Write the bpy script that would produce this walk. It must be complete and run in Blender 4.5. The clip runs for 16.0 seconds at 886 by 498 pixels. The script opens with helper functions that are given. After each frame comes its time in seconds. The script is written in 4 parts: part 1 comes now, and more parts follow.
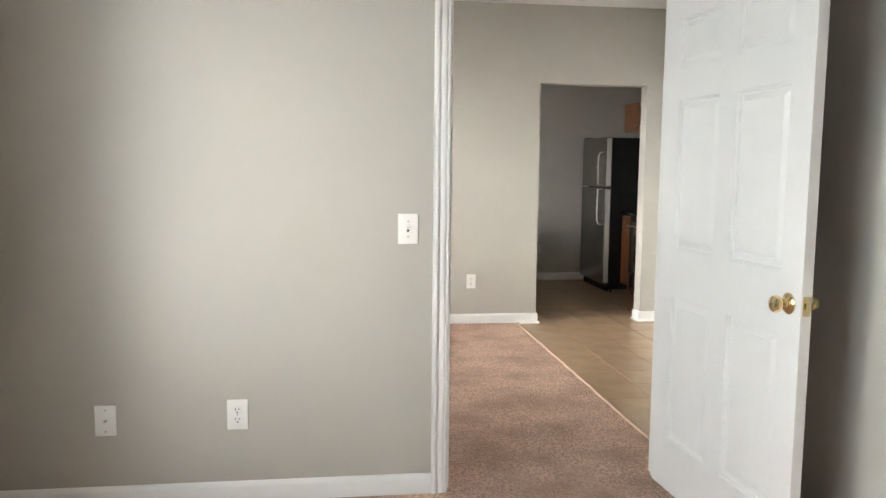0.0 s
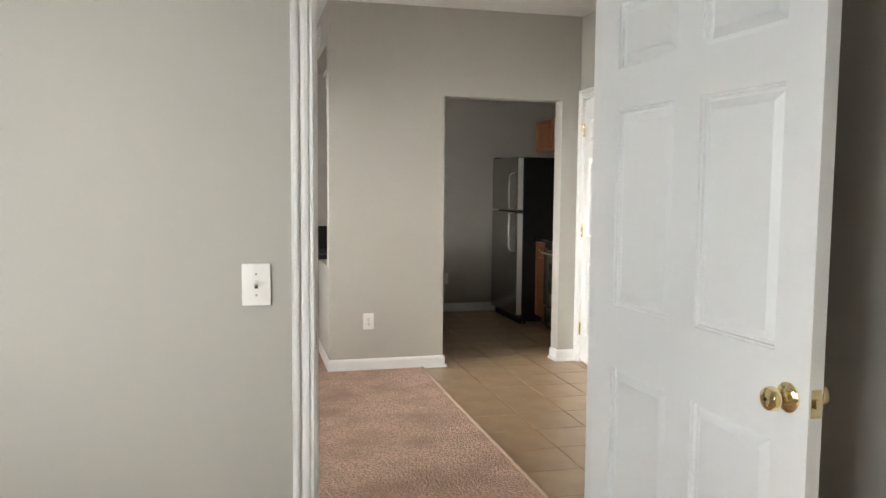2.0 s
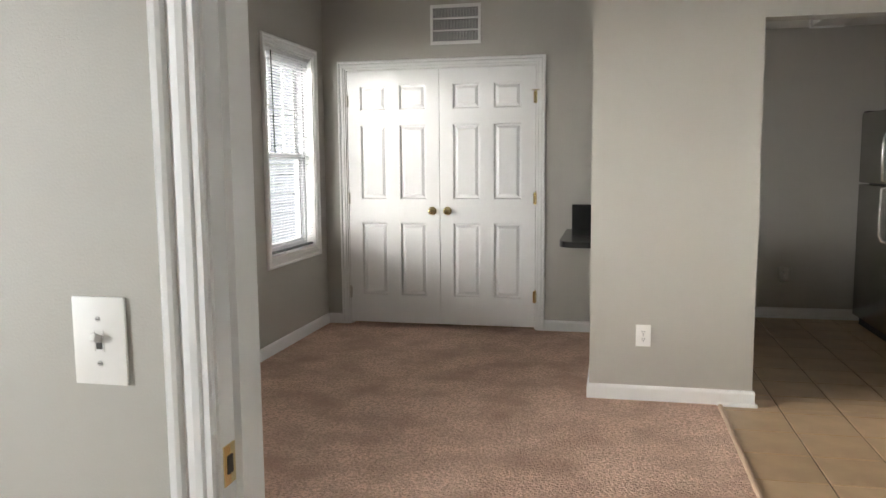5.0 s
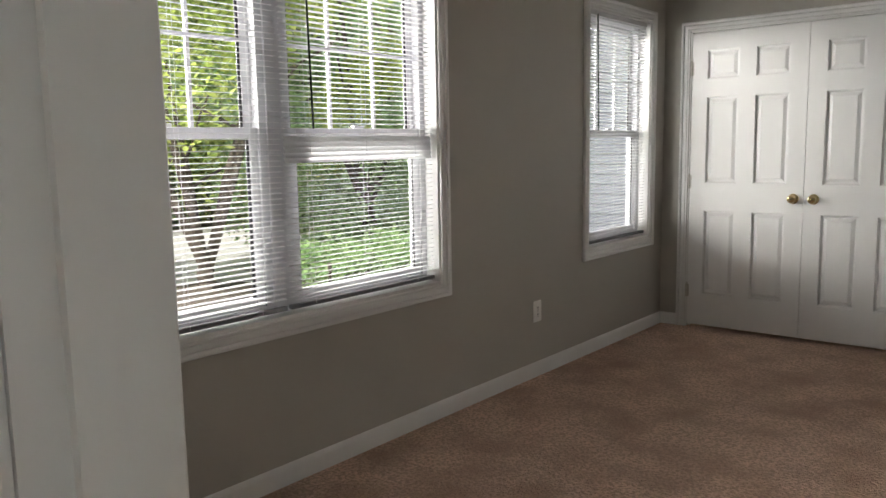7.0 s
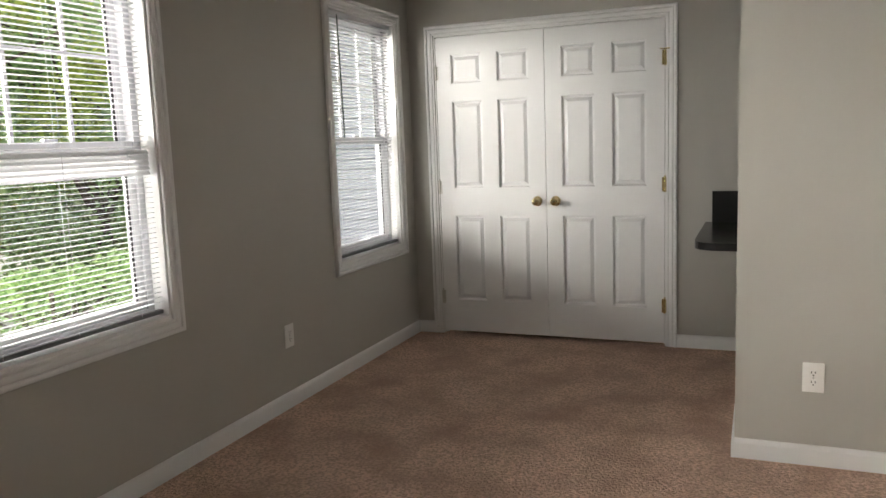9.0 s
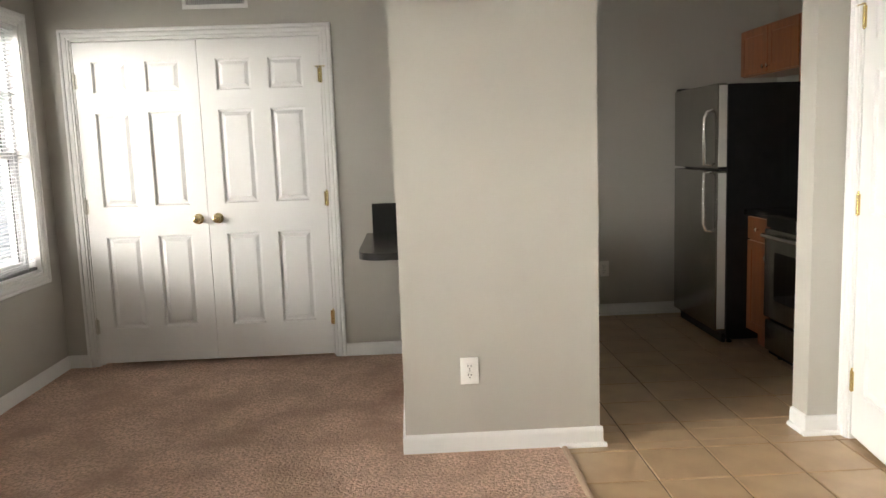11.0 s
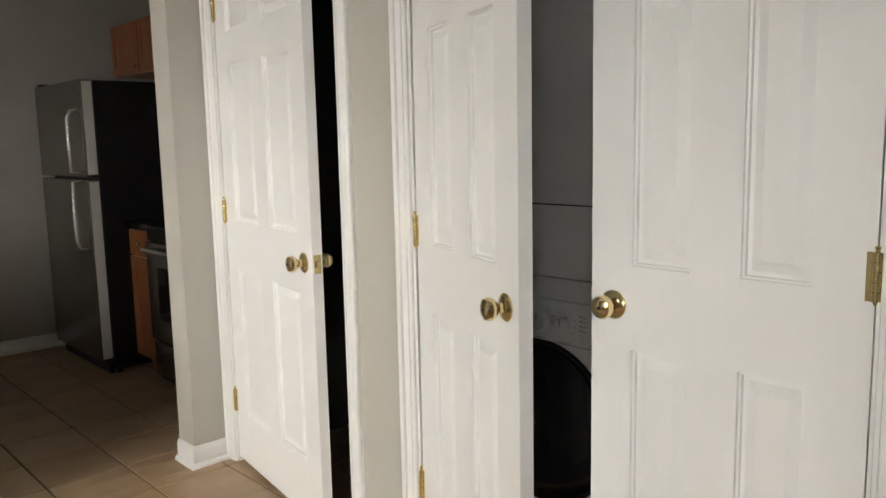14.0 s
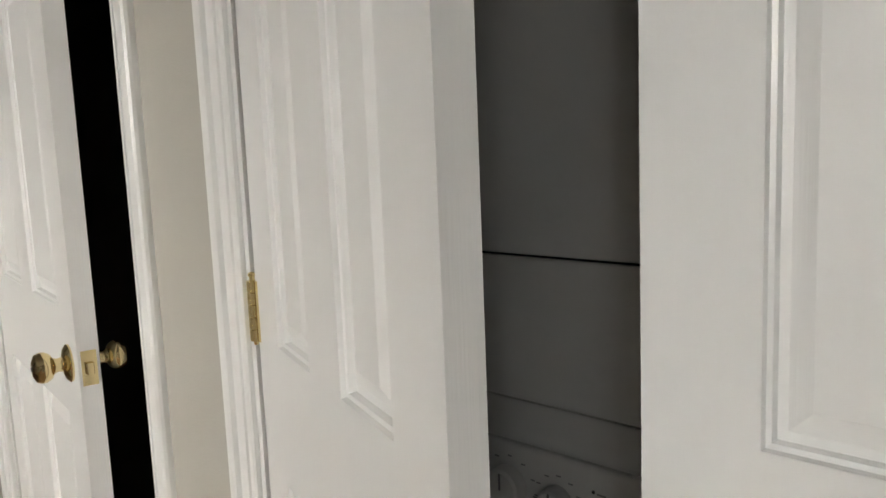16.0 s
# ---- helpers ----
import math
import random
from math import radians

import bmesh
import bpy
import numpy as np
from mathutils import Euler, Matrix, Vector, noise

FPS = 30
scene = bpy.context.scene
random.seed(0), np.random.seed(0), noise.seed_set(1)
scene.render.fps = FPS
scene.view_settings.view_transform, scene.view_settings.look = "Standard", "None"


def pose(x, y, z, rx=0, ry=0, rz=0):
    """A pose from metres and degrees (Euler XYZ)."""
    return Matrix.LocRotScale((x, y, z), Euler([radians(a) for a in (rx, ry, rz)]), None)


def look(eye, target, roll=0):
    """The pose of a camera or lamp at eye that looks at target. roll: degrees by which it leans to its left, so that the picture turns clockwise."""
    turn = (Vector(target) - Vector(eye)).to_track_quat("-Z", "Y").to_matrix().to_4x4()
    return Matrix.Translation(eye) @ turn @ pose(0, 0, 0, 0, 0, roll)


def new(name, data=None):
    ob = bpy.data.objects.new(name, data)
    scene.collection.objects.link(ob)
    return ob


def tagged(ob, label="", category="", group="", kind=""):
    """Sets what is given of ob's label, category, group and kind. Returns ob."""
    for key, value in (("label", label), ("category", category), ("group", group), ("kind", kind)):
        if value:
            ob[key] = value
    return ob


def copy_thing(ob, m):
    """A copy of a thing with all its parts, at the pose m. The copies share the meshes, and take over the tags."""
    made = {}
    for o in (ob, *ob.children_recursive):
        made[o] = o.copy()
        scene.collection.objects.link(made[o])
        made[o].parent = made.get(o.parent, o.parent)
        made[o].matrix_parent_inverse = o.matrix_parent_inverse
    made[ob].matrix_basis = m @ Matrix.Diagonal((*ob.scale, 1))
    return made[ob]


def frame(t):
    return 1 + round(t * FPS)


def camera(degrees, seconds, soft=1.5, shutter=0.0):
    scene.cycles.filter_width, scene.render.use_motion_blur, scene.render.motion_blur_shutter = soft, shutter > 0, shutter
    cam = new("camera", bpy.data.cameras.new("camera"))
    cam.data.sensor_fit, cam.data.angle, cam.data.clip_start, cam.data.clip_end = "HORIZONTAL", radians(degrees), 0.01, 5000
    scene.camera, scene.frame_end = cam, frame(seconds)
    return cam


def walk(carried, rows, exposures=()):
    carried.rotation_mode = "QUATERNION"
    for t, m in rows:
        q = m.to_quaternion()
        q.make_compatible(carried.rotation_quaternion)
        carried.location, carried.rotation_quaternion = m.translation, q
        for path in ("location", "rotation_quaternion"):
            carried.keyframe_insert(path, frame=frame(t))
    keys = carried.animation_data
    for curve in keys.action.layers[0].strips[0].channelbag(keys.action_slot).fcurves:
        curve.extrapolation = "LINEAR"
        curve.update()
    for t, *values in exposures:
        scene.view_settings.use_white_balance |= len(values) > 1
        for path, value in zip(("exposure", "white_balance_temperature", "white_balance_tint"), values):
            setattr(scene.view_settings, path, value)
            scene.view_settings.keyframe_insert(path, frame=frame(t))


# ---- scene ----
cam = camera(59.4, 16.0)

PATH = [
    (0, (0.664, 1.572, 1.328), (0.932, 3.543, 1.118), 0.6),
    (0.5, (0.677, 1.66, 1.317), (1.096, 3.603, 1.101), 0.8),
    (1, (0.773, 1.883, 1.334), (1.234, 3.82, 1.136), 1.6),
    (1.5, (0.848, 2.115, 1.345), (1.318, 4.052, 1.18), 1.2),
    (2, (0.911, 2.358, 1.367), (1.402, 4.29, 1.206), 0.5),
    (2.5, (1.024, 2.558, 1.35), (1.444, 4.506, 1.175), 1.0),
    (3, (1.182, 2.776, 1.348), (1.433, 4.752, 1.171), 1.0),
    (3.2, (1.236, 2.868, 1.333), (1.434, 4.85, 1.15), 0.9),
    (5.5, (1.66, 3.91, 1.318), (1.013, 5.786, 1.07), -0.8),
    (6, (1.698, 4.088, 1.317), (0.801, 5.856, 1.051), -0.9),
    (6.3, (1.711, 4.188, 1.322), (0.658, 5.867, 1.053), -0.7),
    (6.5, (1.685, 4.249, 1.317), (0.557, 5.878, 1.047), -0.5),
    (7, (1.667, 4.402, 1.311), (0.401, 5.927, 1.047), -1.0),
    (7.5, (1.599, 4.526, 1.314), (0.294, 6.02, 1.057), -1.8),
    (8, (1.549, 4.635, 1.319), (0.387, 6.242, 1.051), -1.9),
    (8.5, (1.575, 4.7, 1.338), (0.625, 6.439, 1.065), -2.0),
    (11, (1.554, 4.738, 1.34), (1.633, 6.719, 1.075), -2.0),
    (11.5, (1.555, 4.75, 1.333), (1.901, 6.704, 1.08), -1.6),
    (12, (1.556, 4.751, 1.333), (2.148, 6.645, 1.085), -1.5),
    (12.5, (1.573, 4.772, 1.332), (2.464, 6.544, 1.071), -1.5),
    (13, (1.64, 4.833, 1.313), (2.801, 6.437, 1.032), -1.2),
    (13.5, (1.811, 4.964, 1.309), (3.096, 6.471, 1.037), -0.7),
    (14, (1.973, 5.123, 1.281), (3.33, 6.566, 1.009), -1.2),
    (14.5, (2.14, 5.337, 1.286), (3.587, 6.689, 1.004), -2.3),
    (15, (2.406, 5.488, 1.291), (3.82, 6.876, 1.02), -2.4),
    (15.5, (2.649, 5.658, 1.282), (3.991, 7.113, 0.997), -2.5),
    (16, (2.834, 5.842, 1.255), (4.271, 7.208, 0.992), -2.3),
]
EXPOSURES = [(0, 1.2, 6450, 10), (0.5, 1.05, 6450, 10), (1.5, 0.9, 6500, 10), (3, 0.75, 6550, 10), (5.5, 0.8, 6450, 10), (6.5, 0.4, 6450, 10), (7.5, 0.1, 6600, 10),
             (8.5, 0.2, 6600, 10), (11, 1.0, 6800, 10), (11.5, 0.85, 6750, 10), (12.5, 0.65, 6750, 10), (13.5, 0.42, 6750, 10), (15, 0.25, 6700, 10), (16, 0.12, 6650, 10)]
walk(cam, [(t, look(eye, target, roll)) for t, eye, target, roll in PATH], EXPOSURES)

# ---- world, sun, window light ----
world = bpy.data.worlds.new("sky")
scene.world = world
world.use_nodes = True
wn = world.node_tree
sky = wn.nodes.new("ShaderNodeTexSky")
sky.sky_type, sky.sun_disc = "NISHITA", False
sky.sun_elevation, sky.sun_rotation = radians(51.6), radians(161.6)
sky.dust_density = 3.0
wn.links.new(sky.outputs[0], wn.nodes["Background"].inputs[0])
wn.nodes["Background"].inputs[1].default_value = 0.15

sun = new("sun", bpy.data.lights.new("sun", "SUN"))
sun.data.energy, sun.data.angle, sun.data.color = 5.0, radians(0.6), (1.0, 0.96, 0.9)
sun.matrix_world = look((3, -9, 12), (0, 0, 0))


def sky_panel(eye, target, width, height, power, colour=(1.0, 0.97, 0.925), spread=180):
    """A lamp added out of view, in place of open sky beside or above a window, thrown in through its opening."""
    lamp = new("daylight_fill", bpy.data.lights.new("daylight_fill", "AREA"))
    lamp.data.shape, lamp.data.size, lamp.data.size_y = "RECTANGLE", width, height
    lamp.data.energy, lamp.data.color = power, colour
    lamp.data.spread = radians(spread)
    lamp.matrix_world = look(eye, target)
    return lamp


# added fill lamps outdoors, aimed through the windows at the rooms
sky_panel((-5.2, 5.2, 2.9), (0.8, 6.7, 0.7), 3.2, 2.2, 740)
sky_panel((-5.2, 4.4, 1.9), (1.9, 8.0, 1.2), 3.2, 2.8, 95, spread=70)
sky_panel((-2.5, 2.5, 1.5), (0.4, 9.6, 0.8), 2.0, 2.0, 60, spread=90)
sky_panel((-2.3, 2.3, 1.6), (1.0, 3.8, 1.2), 2.4, 1.8, 46, (0.82, 0.93, 1.0))


# ---- materials ----
def material(name, colour, rough=0.5, metal=0.0, second=None, scale=6.0, amount=0.5, bump=0.0, bump_scale=200.0,
             fine=None, fine_scale=120.0, stretch=(1, 1, 1), vary=0.0, detail=4.0, spread=(0.35, 0.65), bump_dist=0.002):
    m = bpy.data.materials.new(name)
    m.use_nodes = True
    nt = m.node_tree
    b = nt.nodes["Principled BSDF"]
    b.inputs["Roughness"].default_value, b.inputs["Metallic"].default_value = rough, metal
    co = nt.nodes.new("ShaderNodeTexCoord")
    mp = nt.nodes.new("ShaderNodeMapping")
    mp.inputs["Scale"].default_value = stretch
    nt.links.new(co.outputs["Object"], mp.inputs[0])

    def noise_ramp(sc, lo, hi, det):
        n = nt.nodes.new("ShaderNodeTexNoise")
        n.inputs["Scale"].default_value, n.inputs["Detail"].default_value = sc, det
        nt.links.new(mp.outputs[0], n.inputs["Vector"])
        r = nt.nodes.new("ShaderNodeMapRange")
        r.inputs["From Min"].default_value, r.inputs["From Max"].default_value = lo, hi
        nt.links.new(n.outputs["Fac"], r.inputs["Value"])
        return r.outputs[0]

    def mix(fac, a, bcol):
        x = nt.nodes.new("ShaderNodeMix")
        x.data_type = "RGBA"
        if isinstance(fac, float):
            x.inputs[0].default_value = fac
        else:
            nt.links.new(fac, x.inputs[0])
        for sock, v in ((x.inputs[6], a), (x.inputs[7], bcol)):
            if isinstance(v, tuple):
                sock.default_value = (*v, 1)
            else:
                nt.links.new(v, sock)
        return x.outputs[2]

    def scaled(fac, k):
        n = nt.nodes.new("ShaderNodeMath")
        n.operation = "MULTIPLY"
        nt.links.new(fac, n.inputs[0])
        n.inputs[1].default_value = k
        return n.outputs[0]

    col = tuple(colour)
    if second:
        col = mix(scaled(noise_ramp(scale, spread[0], spread[1], detail), amount), col, tuple(second))
    if fine:
        col = mix(scaled(noise_ramp(fine_scale, 0.4, 0.62, 3.0), 0.8), col, tuple(fine))
    if vary:
        oi = nt.nodes.new("ShaderNodeObjectInfo")
        hsv = nt.nodes.new("ShaderNodeHueSaturation")
        mr = nt.nodes.new("ShaderNodeMapRange")
        mr.inputs["To Min"].default_value, mr.inputs["To Max"].default_value = 1 - vary, 1 + vary
        nt.links.new(oi.outputs["Random"], mr.inputs["Value"])
        nt.links.new(mr.outputs[0], hsv.inputs["Value"])
        if isinstance(col, tuple):
            hsv.inputs["Color"].default_value = (*col, 1)
        else:
            nt.links.new(col, hsv.inputs["Color"])
        col = hsv.outputs[0]
    if isinstance(col, tuple):
        b.inputs["Base Color"].default_value = (*col, 1)
    else:
        nt.links.new(col, b.inputs["Base Color"])
    if bump:
        n = nt.nodes.new("ShaderNodeTexNoise")
        n.inputs["Scale"].default_value, n.inputs["Detail"].default_value = bump_scale, 3.0
        nt.links.new(mp.outputs[0], n.inputs["Vector"])
        bp = nt.nodes.new("ShaderNodeBump")
        bp.inputs["Strength"].default_value, bp.inputs["Distance"].default_value = bump, bump_dist
        nt.links.new(n.outputs["Fac"], bp.inputs["Height"])
        nt.links.new(bp.outputs[0], b.inputs["Normal"])
    return m


def add_specks(m, colour, layers):
    """Small dark spots over a material's colour, one noise for each size."""
    nt = m.node_tree
    b = nt.nodes["Principled BSDF"]
    co = nt.nodes["Texture Coordinate"]
    for sc, lo, hi in layers:
        n = nt.nodes.new("ShaderNodeTexNoise")
        n.inputs["Scale"].default_value, n.inputs["Detail"].default_value, n.inputs["Distortion"].default_value = sc, 6.0, 0.6
        nt.links.new(co.outputs["Object"], n.inputs["Vector"])
        r = nt.nodes.new("ShaderNodeMapRange")
        r.inputs["From Min"].default_value, r.inputs["From Max"].default_value = lo, hi
        r.inputs["To Max"].default_value = 0.75
        nt.links.new(n.outputs["Fac"], r.inputs["Value"])
        x = nt.nodes.new("ShaderNodeMix")
        x.data_type = "RGBA"
        x.inputs[7].default_value = (*colour, 1)
        src = b.inputs["Base Color"].links[0].from_socket
        nt.links.new(r.outputs[0], x.inputs[0])
        nt.links.new(src, x.inputs[6])
        nt.links.new(x.outputs[2], b.inputs["Base Color"])


WALL = material("wall_paint", (0.46, 0.443, 0.4), 0.5, second=(0.435, 0.419, 0.378), scale=1.6, bump=0.25, bump_scale=260)
CEIL = material("ceiling_paint", (0.82, 0.81, 0.79), 0.8, second=(0.78, 0.77, 0.75), scale=2.0, bump=0.3, bump_scale=180)
TRIM = material("trim_paint", (0.82, 0.82, 0.81), 0.32, second=(0.78, 0.78, 0.765), scale=5.0, amount=0.6, bump=0.03, bump_scale=60)
DOORM = material("door_paint", (0.83, 0.83, 0.825), 0.3, second=(0.79, 0.79, 0.78), scale=3.0, amount=0.12, bump=0.4, bump_scale=16,
                 stretch=(26, 26, 0.6), bump_dist=0.0009)
CARPET = material("carpet_pile", (0.8, 0.55, 0.425), 0.95, second=(0.42, 0.265, 0.185), scale=3.2, amount=0.75, detail=9.0, spread=(0.42, 0.66),
                  fine=(0.42, 0.275, 0.205), fine_scale=75, bump=1.0, bump_scale=85, bump_dist=0.03)
add_specks(CARPET, (0.13, 0.088, 0.064), ((20, 0.72, 0.86), (3.1, 0.70, 0.9)))
TILE = material("floor_tile", (0.47, 0.33, 0.2), 0.3, second=(0.36, 0.245, 0.145), scale=5.0, amount=0.8, detail=6.0, vary=0.06, bump=0.08, bump_scale=40)
GROUT = material("tile_grout", (0.065, 0.045, 0.032), 0.9, second=(0.09, 0.065, 0.045), scale=8, bump=0.4, bump_scale=300)
STRIP = material("transition_strip", (0.46, 0.325, 0.225), 0.5, second=(0.38, 0.26, 0.18), scale=9)
BRASS = material("polished_brass", (0.8, 0.66, 0.37), 0.12, 1.0, second=(0.66, 0.52, 0.26), scale=25, amount=0.4)
HINGE = material("hinge_brass", (0.8, 0.66, 0.34), 0.22, 1.0, second=(0.66, 0.52, 0.25), scale=60)
STEELP = material("painted_hinge", (0.62, 0.6, 0.55), 0.4, 0.3, second=(0.5, 0.48, 0.44), scale=60)
STAINLESS = material("stainless_steel", (0.38, 0.375, 0.35), 0.26, 1.0, second=(0.28, 0.275, 0.26), scale=3.0, stretch=(40, 40, 0.6), bump=0.05, bump_scale=20)
HANDLE = material("bright_steel", (0.86, 0.85, 0.82), 0.25, 1.0, second=(0.6, 0.59, 0.57), scale=10)
# painted highlight: window light on the steel door edge, as a pale colour
EDGE = material("steel_edge_highlight", (0.62, 0.61, 0.57), 0.35, second=(0.55, 0.54, 0.5), scale=8)
BLACKP = material("black_plastic", (0.012, 0.012, 0.013), 0.4, second=(0.02, 0.02, 0.02), scale=12, bump=0.1, bump_scale=300)
BLACKP.node_tree.nodes["Principled BSDF"].inputs["Specular IOR Level"].default_value = 0.15
BLACKG = material("black_glass", (0.006, 0.006, 0.007), 0.06, second=(0.01, 0.01, 0.011), scale=6)
GRANITE = material("black_laminate", (0.02, 0.02, 0.021), 0.22, second=(0.05, 0.048, 0.046), scale=160, amount=0.9, spread=(0.55, 0.7))
WOOD = material("stained_maple", (0.33, 0.112, 0.042), 0.34, second=(0.21, 0.066, 0.024), scale=3.0, stretch=(7, 7, 0.7), amount=0.8, bump=0.08, bump_scale=30)
PLASTIC = material("white_plastic", (0.86, 0.85, 0.82), 0.3, second=(0.83, 0.82, 0.79), scale=20)
SLOT = material("dark_slot", (0.025, 0.022, 0.02), 0.6, second=(0.07, 0.06, 0.055), scale=60)
SCREW = material("plate_screw", (0.55, 0.54, 0.52), 0.4, 0.6)
VINYL = material("vinyl_frame", (0.58, 0.58, 0.61), 0.35, second=(0.54, 0.54, 0.57), scale=6)
GASKET = material("sash_track", (0.03, 0.032, 0.034), 0.6, second=(0.05, 0.05, 0.05), scale=20)
WAND = material("wand_plastic", (0.05, 0.07, 0.05), 0.25)
APPL = material("white_enamel", (0.56, 0.555, 0.535), 0.35, second=(0.52, 0.515, 0.5), scale=4)
INK = material("panel_print", (0.2, 0.2, 0.2), 0.6)
VENTM = material("vent_enamel", (0.8, 0.8, 0.78), 0.4, second=(0.74, 0.74, 0.72), scale=9)
FILTER = material("vent_dark", (0.12, 0.12, 0.12), 0.9, second=(0.16, 0.16, 0.16), scale=30)
# closet walls: the shade inside is put into a near-black base colour
DARKWALL = material("closet_shade", (0.05, 0.048, 0.044), 0.8, second=(0.06, 0.058, 0.05), scale=3)
LOT = material("parking_concrete", (0.52, 0.51, 0.48), 0.85, second=(0.44, 0.43, 0.41), scale=0.6, bump=0.4, bump_scale=40)
GRASS = material("lawn", (0.1, 0.14, 0.04), 0.9, second=(0.2, 0.16, 0.08), scale=0.9, amount=0.8, bump=0.8, bump_scale=60, bump_dist=0.03)
BARK = material("bark", (0.13, 0.105, 0.085), 0.9, second=(0.07, 0.055, 0.045), scale=6, stretch=(4, 4, 0.8), bump=0.8, bump_scale=20, bump_dist=0.02)
SIDING = material("vinyl_siding", (0.19, 0.205, 0.25), 0.5, second=(0.165, 0.18, 0.22), scale=2)
# blind rail: shade on its room face, put into the base colour
RAIL = material("rail_shade", (0.16, 0.16, 0.17), 0.5, second=(0.2, 0.2, 0.21), scale=8)
SHINGLE = material("roof_shingle", (0.16, 0.13, 0.12), 0.9, second=(0.1, 0.09, 0.085), scale=5)


def leaf_material(name, a, c):
    m = bpy.data.materials.new(name)
    m.use_nodes = True
    nt = m.node_tree
    b = nt.nodes["Principled BSDF"]
    g = nt.nodes.new("ShaderNodeNewGeometry")
    x = nt.nodes.new("ShaderNodeMix")
    x.data_type = "RGBA"
    x.inputs[6].default_value, x.inputs[7].default_value = (*a, 1), (*c, 1)
    nt.links.new(g.outputs["Random Per Island"], x.inputs[0])
    nt.links.new(x.outputs[2], b.inputs["Base Color"])
    b.inputs["Roughness"].default_value = 0.45
    tr = nt.nodes.new("ShaderNodeBsdfTranslucent")
    nt.links.new(x.outputs[2], tr.inputs[0])
    ms = nt.nodes.new("ShaderNodeMixShader")
    ms.inputs[0].default_value = 0.65
    nt.links.new(b.outputs[0], ms.inputs[1])
    nt.links.new(tr.outputs[0], ms.inputs[2])
    nt.links.new(ms.outputs[0], nt.nodes["Material Output"].inputs[0])
    return m


LEAF = leaf_material("tree_leaf", (0.34, 0.46, 0.09), (0.58, 0.64, 0.2))
LEAF_COOL = leaf_material("bush_leaf", (0.28, 0.46, 0.22), (0.46, 0.58, 0.27))

GLASS = bpy.data.materials.new("window_glass")
GLASS.use_nodes = True
gn = GLASS.node_tree
gb = gn.nodes["Principled BSDF"]
gb.inputs["Base Color"].default_value = (0.96, 0.98, 0.97, 1)
gb.inputs["Roughness"].default_value = 0.0
gb.inputs["IOR"].default_value = 1.45
gb.inputs["Transmission Weight"].default_value = 1.0


# ---- mesh helpers ----
def part(name, bm, mat, parent=None, label="", smooth=False):
    me = bpy.data.meshes.new(name)
    bm.normal_update()
    bm.to_mesh(me)
    bm.free()
    me.materials.append(mat)
    if smooth:
        me.polygons.foreach_set("use_smooth", [True] * len(me.polygons))
        me.set_sharp_from_angle(angle=radians(35))
    ob = new(name, me)
    if parent:
        ob.parent = parent
    if label:
        ob["label"] = label
    return ob


def thing(name, m, label, category, group="", kind=""):
    ob = new(name)
    ob.empty_display_size = 0.05
    ob.matrix_world = m
    return tagged(ob, label, category, group, kind)


def add_box(bm, x0, x1, y0, y1, z0, z1, bevel=0.0):
    vs = [bm.verts.new((x, y, z)) for x in (x0, x1) for y in (y0, y1) for z in (z0, z1)]
    fs = [(0, 1, 3, 2), (4, 6, 7, 5), (0, 4, 5, 1), (2, 3, 7, 6), (0, 2, 6, 4), (1, 5, 7, 3)]
    faces = [bm.faces.new([vs[i] for i in f]) for f in fs]
    if bevel:
        edges = list({e for f in faces for e in f.edges})
        bmesh.ops.bevel(bm, geom=edges, offset=bevel, segments=2, affect="EDGES", profile=0.6)
    return bm


def box(x0, x1, y0, y1, z0, z1, bevel=0.0):
    return add_box(bmesh.new(), x0, x1, y0, y1, z0, z1, bevel)


def boxes(items, bevel=0.0):
    bm = bmesh.new()
    for it in items:
        sub = box(*it, bevel)
        me = bpy.data.meshes.new("tmp")
        sub.to_mesh(me)
        sub.free()
        bm.from_mesh(me)
        bpy.data.meshes.remove(me)
    return bm


def lathe(profile, seg=24, axis="Z"):
    """A turned solid: profile of (radius, height) along the axis."""
    bm = bmesh.new()
    rings = []
    for r, h in profile:
        ring = []
        for i in range(seg):
            a = 2 * math.pi * i / seg
            p = Vector((r * math.cos(a), r * math.sin(a), h))
            if axis == "Y":
                p = Vector((p.x, p.z, -p.y))
            if axis == "X":
                p = Vector((p.z, p.x, p.y))
            ring.append(bm.verts.new(p))
        rings.append(ring)
    for a, b in zip(rings, rings[1:]):
        for i in range(seg):
            bm.faces.new((a[i], a[(i + 1) % seg], b[(i + 1) % seg], b[i]))
    bm.faces.new(list(reversed(rings[0])))
    bm.faces.new(rings[-1])
    bmesh.ops.recalc_face_normals(bm, faces=bm.faces)
    return bm


def extrude_profile(profile, path_a, path_b, out, up=Vector((0, 0, 1)), cut_a=0.0, cut_b=0.0):
    """A moulding between two points: profile points (o, u) stand o out and u up; cuts shear the ends for mitres, by the metre of u."""
    bm = bmesh.new()
    a, b = Vector(path_a), Vector(path_b)
    along = (b - a).normalized()
    out, up = Vector(out), Vector(up)
    ra = [bm.verts.new(a + out * o + up * u + along * (cut_a * u)) for o, u in profile]
    rb = [bm.verts.new(b + out * o + up * u + along * (cut_b * u)) for o, u in profile]
    n = len(profile)
    for i in range(n):
        j = (i + 1) % n
        bm.faces.new((ra[i], ra[j], rb[j], rb[i]))
    bm.faces.new(list(reversed(ra)))
    bm.faces.new(rb)
    bmesh.ops.recalc_face_normals(bm, faces=bm.faces)
    return bm


